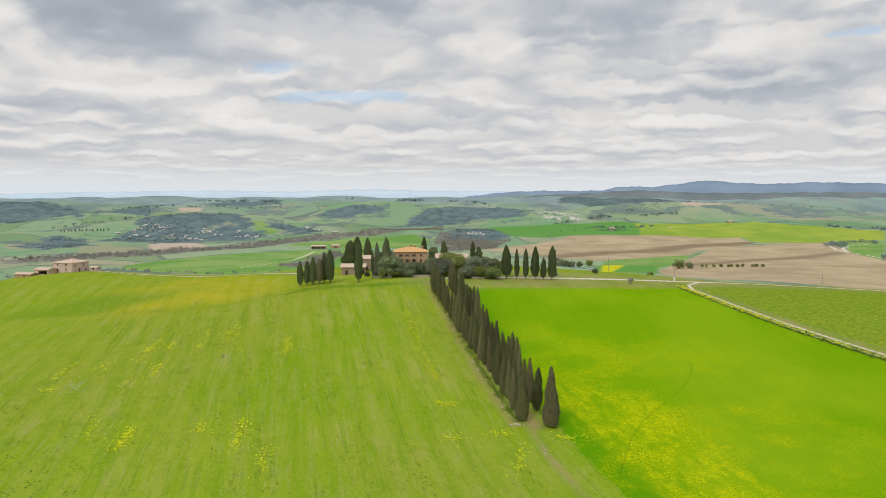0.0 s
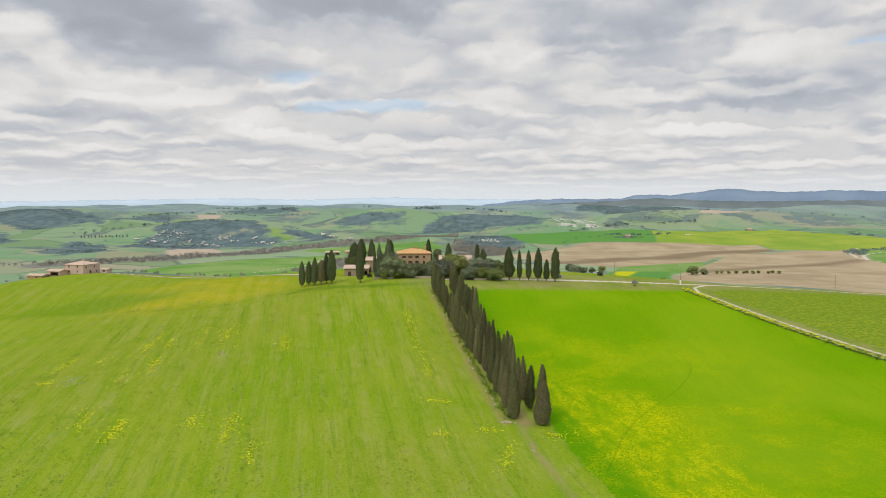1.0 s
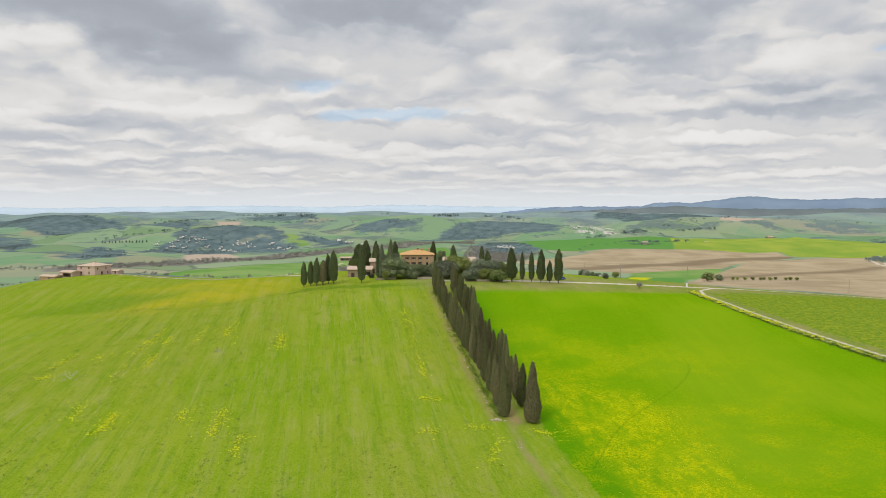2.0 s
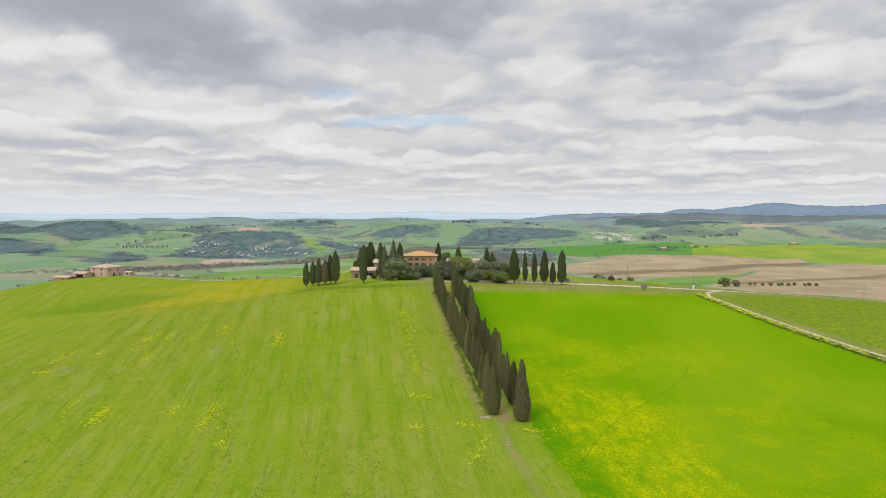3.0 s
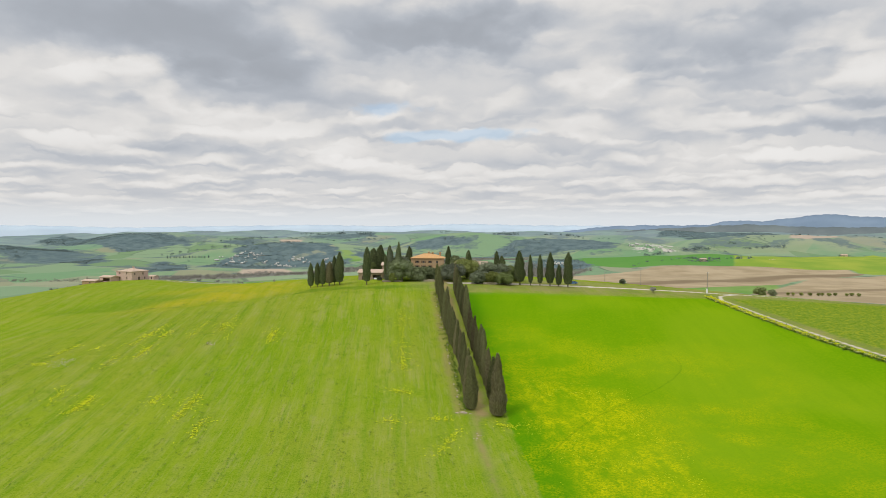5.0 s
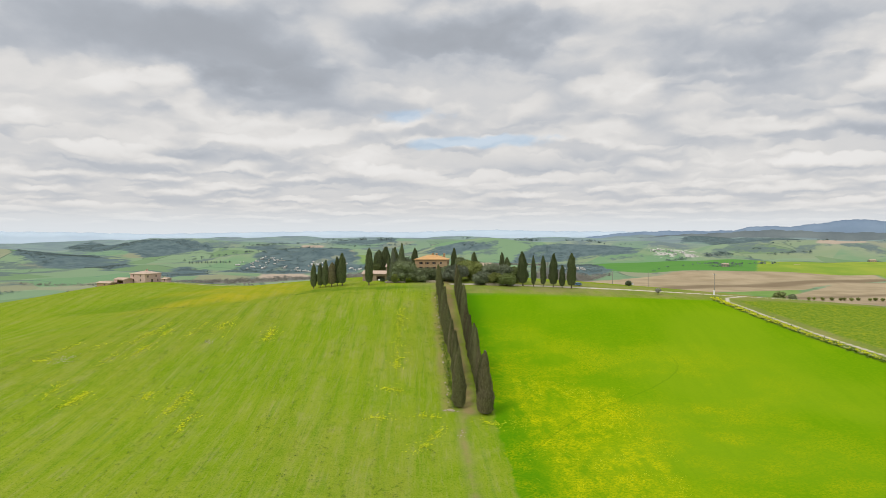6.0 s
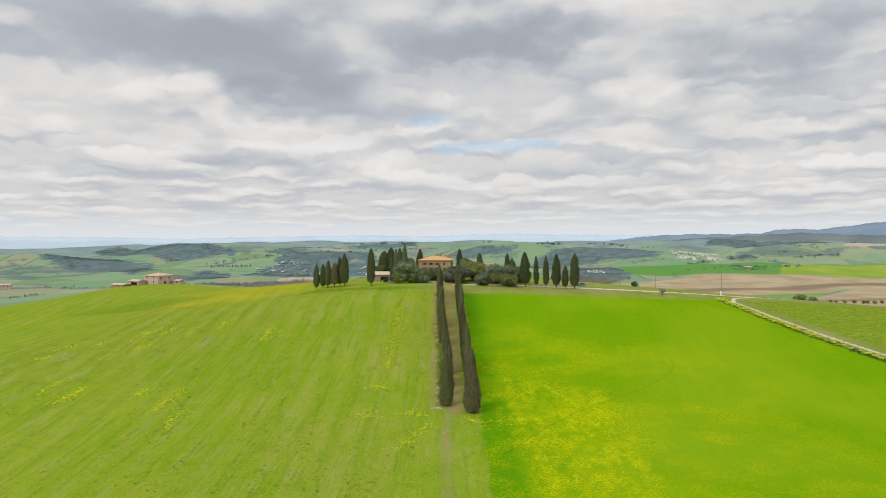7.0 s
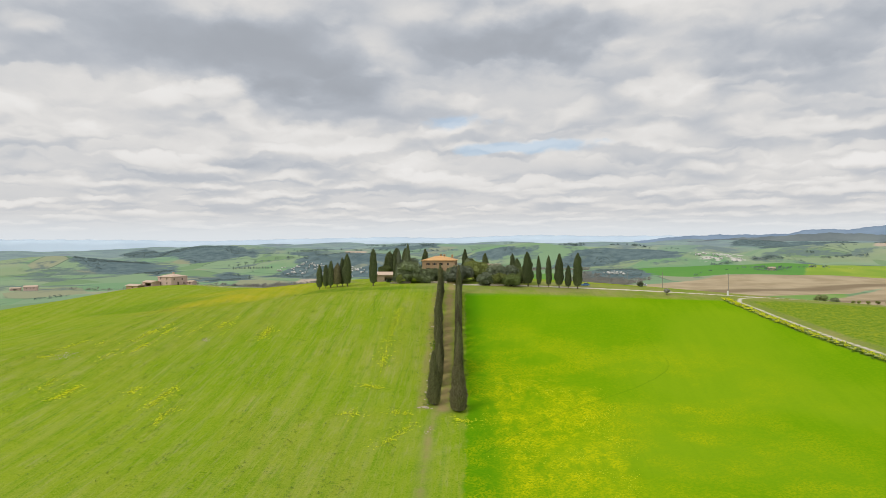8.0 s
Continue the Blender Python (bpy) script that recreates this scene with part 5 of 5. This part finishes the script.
house("shed", "small stone outbuilding beside the farmhouse", -226.0, 431, -14, 5.0, 4.0, 1.8, 0.7, PINK, ROOF_PALE, [(0, 0.1, 1.2, 1.6, False, "door")], gable=True, base=19.6)
house("farmhouse", "distant pale stone farm among fields", -788, 826, 35, 18, 10, 5.5, 1.6, PINK, ROOF_PALE, [(c, 2.8, 1.1, 1.3, False, "window") for c in (-5, 0, 5)], gable=True)
house("shed", "distant pale farm shed among fields", -806, 816, 35, 14, 8, 3.2, 1.2, PINK, ROOF_PALE, [(0, 0.1, 4, 2.4, False, "open")], gable=True)
house("farm_shed", "long open grey barn in the green valley", -204, 1090, 10, 24, 12, 4.5, 1.6, STONE, STONE, [(c, 0.1, 6, 3.6, False, "open") for c in (-7.5, 0, 7.5)], gable=True)
house("farm_shed", "low stone barn in the green valley", -178, 1102, 10, 14, 10, 4.5, 1.6, BRICK, ROOF_PALE, [(0, 0.1, 4, 3, False, "open")], gable=True)
house("farmhouse", "small distant farmhouse ringed by trees", 352, 1390, 15, 12, 8, 4.5, 1.6, STONE, ROOF_PALE, [(c, 1.8, 1.2, 1.4, False, "window") for c in (-3.5, 0, 3.5)], gable=True)
house("farmhouse", "small pale farmhouse on the far hill", 560, 1640, -20, 12, 8, 5, 1.8, STONE, ROOF_PALE, [(c, 2.2, 1.2, 1.4, False, "window") for c in (-3, 3)], gable=True)
house("farmhouse", "small pale farmhouse on the far plain", 860, 2000, 10, 16, 10, 6, 2.0, STONE, ROOF_PALE, [(c, 2.6, 1.3, 1.5, False, "window") for c in (-5, 0, 5)], gable=True)

# ---- walls, poles, vehicles ----


def stone_wall(x0, y0, x1, y1, h):
    """A low wall of uneven courses that follows the ground."""
    rng = random.Random(int(x0 * 10))
    bm = bmesh.new()
    n = max(2, int(math.hypot(x1 - x0, y1 - y0) / 0.7))
    d = Vector((x1 - x0, y1 - y0, 0)).normalized()
    s = Vector((-d.y, d.x, 0)) * 0.25
    for k in range(n):
        for c in range(2):
            f0, f1 = (k + 0.04) / n, (k + 0.96) / n
            a = Vector((x0 + (x1 - x0) * f0, y0 + (y1 - y0) * f0, 0))
            b = Vector((x0 + (x1 - x0) * f1, y0 + (y1 - y0) * f1, 0))
            z = ground_z(a.x, a.y) - 0.15 + c * h * 0.55
            top = z + h * 0.58 + rng.uniform(-0.05, 0.08)
            v = [bm.verts.new(p + q + Vector((0, 0, zz))) for zz in (z, top) for p, q in ((a, -s), (b, -s), (b, s), (a, s))]
            for f in ((0, 3, 2, 1), (4, 5, 6, 7), (0, 1, 5, 4), (1, 2, 6, 5), (2, 3, 7, 6), (3, 0, 4, 7)):
                bm.faces.new([v[i] for i in f])
    me = bpy.data.meshes.new("garden_wall")
    bm.to_mesh(me)
    bm.free()
    me.materials.append(DRYSTONE)
    tagged(new("garden_wall", me), "low pale drystone terrace wall below the villa garden", "wall", kind="structure")


stone_wall(-34.5, 318.5, -24.5, 319.5, 0.9)
stone_wall(-14.5, 320.5, -6.5, 321.5, 1.0)
stone_wall(14.0, 323.5, 20.5, 325.0, 0.9)


def pole(x, y, h, label, arm=True):
    p = tagged(new("utility_pole"), label, "pole", group="utility poles")
    p.matrix_basis = stand(x, y, 20)
    bm = bmesh.new()
    cone(bm, (0, 0, -0.8), (0, 0, h), 0.17, 0.11, 8)
    part("post", bm, POLE_WOOD, p)
    if arm:
        bm = bmesh.new()
        box(bm, -0.9, -0.06, h - 0.6, 0.9, 0.06, h - 0.48)
        part("crossarm", bm, METAL, p)
        for s in (-0.75, 0.0, 0.75):
            bm = bmesh.new()
            cone(bm, (s, 0, h - 0.48), (s, 0, h - 0.2), 0.07, 0.05, 6)
            part("insulator", bm, WHITE, p)


pole(124.5, 356, 10.5, "grey utility pole beside the gravel road")
pole(96.0, 385, 8.5, "thin grey utility pole in the meadow", False)
pole(78.0, 402, 8.0, "thin grey utility pole in the meadow", False)
pole(250.0, 436, 9.0, "thin grey utility pole beside the ploughed field", False)
box_bm = bmesh.new()
box(box_bm, -0.35, -0.3, -0.3, 0.35, 0.3, 2.0)
box(box_bm, -0.45, -0.4, 2.0, 0.45, 0.4, 2.12)
cabinet_me = bpy.data.meshes.new("cabinet")
box_bm.to_mesh(cabinet_me)
box_bm.free()
cabinet_me.materials.append(WHITE)
cabinet = tagged(new("meter_cabinet", cabinet_me), "white roadside meter cabinet at the foot of a pole", "cabinet")
cabinet.matrix_basis = stand(124.0, 354.6)


def car(x, y, turn, paint, label):
    c = tagged(new("car"), label, "car")
    c.matrix_basis = stand(x, y, turn)
    bm = bmesh.new()
    rows = [(-2.05, 0.35, 0.72), (-1.95, 0.3, 0.9), (-1.0, 0.28, 0.98), (0.9, 0.28, 0.98), (1.9, 0.3, 0.95), (2.05, 0.38, 0.8)]
    rings = [[bm.verts.new((px, s * 0.85, z)) for s, z in ((-1, lo), (1, lo), (1, hi), (-1, hi))] for px, lo, hi in rows]
    for p, q in zip(rings, rings[1:]):
        for i in range(4):
            bm.faces.new((p[i], p[(i + 1) % 4], q[(i + 1) % 4], q[i]))
    bm.faces.new(rings[0][::-1])
    bm.faces.new(rings[-1])
    bmesh.ops.recalc_face_normals(bm, faces=bm.faces)
    part("body", bm, paint, c)
    bm = bmesh.new()
    lo = [bm.verts.new(p) for p in ((-1.2, -0.8, 0.97), (1.7, -0.8, 0.97), (1.7, 0.8, 0.97), (-1.2, 0.8, 0.97))]
    hi = [bm.verts.new(p) for p in ((-0.5, -0.65, 1.42), (1.2, -0.65, 1.42), (1.2, 0.65, 1.42), (-0.5, 0.65, 1.42))]
    for i in range(4):
        bm.faces.new((lo[i], lo[(i + 1) % 4], hi[(i + 1) % 4], hi[i]))
    part("window_glass", bm, GLASS, c)
    bm = bmesh.new()
    box(bm, -0.55, -0.68, 1.41, 1.25, 0.68, 1.47)
    part("roof_panel", bm, paint, c)
    for wx in (-1.3, 1.3):
        for s in (-1, 1):
            bm = bmesh.new()
            cone(bm, (wx, s * 0.62, 0.32), (wx, s * 0.86, 0.32), 0.32, 0.31, 12)
            wheel = part("wheel", bm, TYRE, c)
            bm = bmesh.new()
            cone(bm, (wx, s * 0.86, 0.32), (wx, s * 0.875, 0.32), 0.19, 0.17, 10)
            part("rim", bm, METAL, wheel)


car(-42.6, 339.5, 85, WHITE, "white car parked in the open cart shed")
car(57.5, 343.5, 15, BLUE, "blue car parked beside the gravel road")
car(86.0, 384.0, -20, METAL, "silver car parked in the far meadow")

# ---- weeds, flowers and stones on the near slope ----


def tufts(name, label, category, mat, spots, size, seed, blades=7, rise=0.35, lift=0.12):
    """Small plants in one object: each spot is a spray of leaves."""
    rng = random.Random(seed)
    verts, faces = [], []
    for x, y in spots:
        s = size * rng.uniform(0.5, 1.5)
        p = Vector((x, y, ground_z(x, y) + lift * rng.uniform(0.6, 1.3)))
        for _ in range(blades):
            d = Vector((rng.gauss(0, 1), rng.gauss(0, 1), rise)).normalized()
            w = d.cross(Vector((rng.gauss(0, 0.3), rng.gauss(0, 0.3), 1))).normalized()
            kite(verts, faces, p + Vector((rng.gauss(0, s * 0.5), rng.gauss(0, s * 0.5), 0)), d, w, s * rng.uniform(0.6, 1.2), s * 0.22)
    return tagged(new(name, mesh_from(name, verts, faces, mat)), label, category, kind="stuff")


rng = random.Random(17)
# From, to and the number of plants in each loose streak.
STREAKS = [(-105.8, 249.1, -103.3, 221.5, 45), (-98.1, 241.6, -97.7, 231.3, 18), (-89.5, 252.5, -86.7, 229.6, 18), (-81.1, 250.4, -78.5, 241.7, 24), (-95.9, 224, -93.4, 210.4, 30),
           (-124.3, 223.5, -124, 208.5, 24), (-114.6, 220.7, -114.2, 218.1, 9), (-119.3, 200, -122.4, 199, 14), (-101.4, 212.6, -97.4, 197.7, 12), (-85.1, 177.9, -83.1, 164.7, 50)]
STREAKS += [(-67.2, 182.6, -66.3, 176, 20), (-57.1, 186.3, -54.5, 168.2, 45), (-80.8, 258.6, -70.9, 230.9, 14), (-98.4, 183.6, -92.1, 168.2, 16), (-105, 236, -105.2, 233, 10),
            (-58, 245, -55, 231, 48), (-13.2, 264, -5.8, 232, 52), (-5.6, 232, -1.8, 216, 36), (-3, 201.5, 4.5, 200, 20), (1, 180, 5, 179, 12), (-16, 276, -12, 260, 22), (-48, 172, -44, 158, 22),
            (12, 184, 19, 182, 14), (31, 181, 37, 180, 18), (22, 178, 18, 158, 30)]
flowers = []
for x0, y0, x1, y1, count in STREAKS:
    for _ in range(count * 6):
        f = rng.betavariate(1.3, 1.3)
        spread = rng.choice((0.5, 1.0, 2.2))
        flowers.append((x0 + (x1 - x0) * f + rng.gauss(0, spread), y0 + (y1 - y0) * f + rng.gauss(0, spread)))
tufts("yellow_flowers", "yellow wild mustard in loose streaks across the meadow", "flowers", BLOSSOM, flowers, 0.22, 51, 6)
weeds = []
for _ in range(13000):
    x, y = rng.uniform(-150, 25), rng.uniform(125, 300)
    if noise.noise(Vector((x * 0.30 + y * 0.069, y * 0.02 - x * 0.005, 3.0))) > 0.08 and x < 22 - (y - 190) * 0.24:
        weeds.append((x, y))
tufts("meadow_weeds", "darker leafy weeds scattered through the meadow", "weeds", WEED, weeds, 0.30, 52, 4)
bank_plants, bank_leaves = [], []
path = [(120.5, 337), (121.0, 329), (130.2, 302.5), (142.2, 275.5), (160, 241.5), (185, 194.5)]
for (ax, ay), (bx, by) in zip(path, path[1:]):
    n = int(math.hypot(bx - ax, by - ay) * 9)
    for k in range(n):
        f = rng.random()
        p = (ax + (bx - ax) * f + rng.gauss(0, 0.9), ay + (by - ay) * f + rng.gauss(0, 0.9))
        (bank_plants if rng.random() < 0.15 + 0.5 * smooth(230, 320, p[1]) else bank_leaves).append(p)
hedge = []
for (ax, ay), (bx, by) in zip(path, path[1:]):
    n = int(math.hypot(bx - ax, by - ay) / 0.8)
    hedge += [(ax + (bx - ax) * (k + rng.random()) / n + rng.gauss(0, 0.35), ay + (by - ay) * (k + rng.random()) / n + rng.gauss(0, 0.35), rng.uniform(0.6, 1.1), rng.uniform(0.5, 0.9)) for k in range(n)]
clumps("bank_hedge", "low grey-green hedge bank along the side path", "hedge", LIME_SHRUB, hedge, 57)
tufts("flowering_bank", "yellow flowering mustard bank along the side path", "flowers", BLOSSOM, bank_plants, 0.48, 53, 7, 0.8, 0.6)
tufts("bank_weeds", "green weeds on the bank along the side path", "weeds", WEED, bank_leaves, 0.8, 54, 7)
mustard = []
for _ in range(4500):
    x, y = rng.uniform(38, 78), rng.uniform(135, 227)
    if noise.noise(Vector((x * 0.11, y * 0.09, 8.0))) > 0.10 and float(inside(np.array([x]), np.array([y]), MUSTARD)[0]) > -4:
        mustard.append((x, y))
dense = [(37, 213), (54, 216), (60, 209), (50, 205), (40, 204)]
for _ in range(900):
    x, y = rng.uniform(36, 61), rng.uniform(203, 217)
    if noise.noise(Vector((x * 0.3, y * 0.22, 2.0))) > -0.05 and float(inside(np.array([x]), np.array([y]), dense)[0]) > -1:
        mustard.append((x, y))
tufts("mustard_patch", "patches of yellow mustard flowering in the young wheat", "flowers", BLOSSOM, mustard, 0.13, 55, 5)
edge = []
for _ in range(900):
    f = rng.random()
    side = rng.choice((-1, 1))
    row = ROW_LEFT if side < 0 else ROW_RIGHT
    edge.append((row[0][0] + (row[1][0] - row[0][0]) * f + side * abs(rng.gauss(0.6, 0.9)), row[0][1] + (row[1][1] - row[0][1]) * f + rng.gauss(0, 0.6)))
tufts("dry_grass", "rough tufts of grass under the cypresses", "grass", WEED, edge, 0.5, 56, 6)


def stones(spots, seed):
    rng = random.Random(seed)
    verts, faces = [], []
    for x, y, r in spots:
        k = len(verts)
        z = ground_z(x, y)
        for vx, vy, vz in ICO:
            j = r * rng.uniform(0.7, 1.25)
            verts.append((x + vx * j, y + vy * j, z + vz * j * 0.6))
        faces += [tuple(k + i for i in f) for f in ICO_FACES]
    return tagged(new("field_stones", mesh_from("field_stones", verts, faces, DRYSTONE)), "pale field stones beside the avenue and in the meadow", "stones", kind="stuff")


heap = [(21.2 + rng.gauss(0, 1.2), 188 + rng.gauss(0, 0.5), rng.uniform(0.2, 0.5)) for _ in range(14)]
heap += [(27 + rng.gauss(0, 1.0), 171 + rng.gauss(0, 1.5), rng.uniform(0.12, 0.3)) for _ in range(10)]
for _ in range(60):
    f = rng.random()
    heap.append((ROW_LEFT[0][0] + (ROW_LEFT[1][0] - ROW_LEFT[0][0]) * f - rng.uniform(0.8, 2.6), ROW_LEFT[0][1] + (ROW_LEFT[1][1] - ROW_LEFT[0][1]) * f, rng.uniform(0.12, 0.4)))
for cx, cy, sx, sy, n in ((-115, 203, 2.4, 2.6, 80), (-75, 227.3, 1.0, 0.9, 26), (-112, 200, 1.4, 1.2, 16)):
    heap += [(cx + rng.gauss(0, sx), cy + rng.gauss(0, sy), rng.uniform(0.08, 0.26)) for _ in range(n)]
stones(heap, 61)
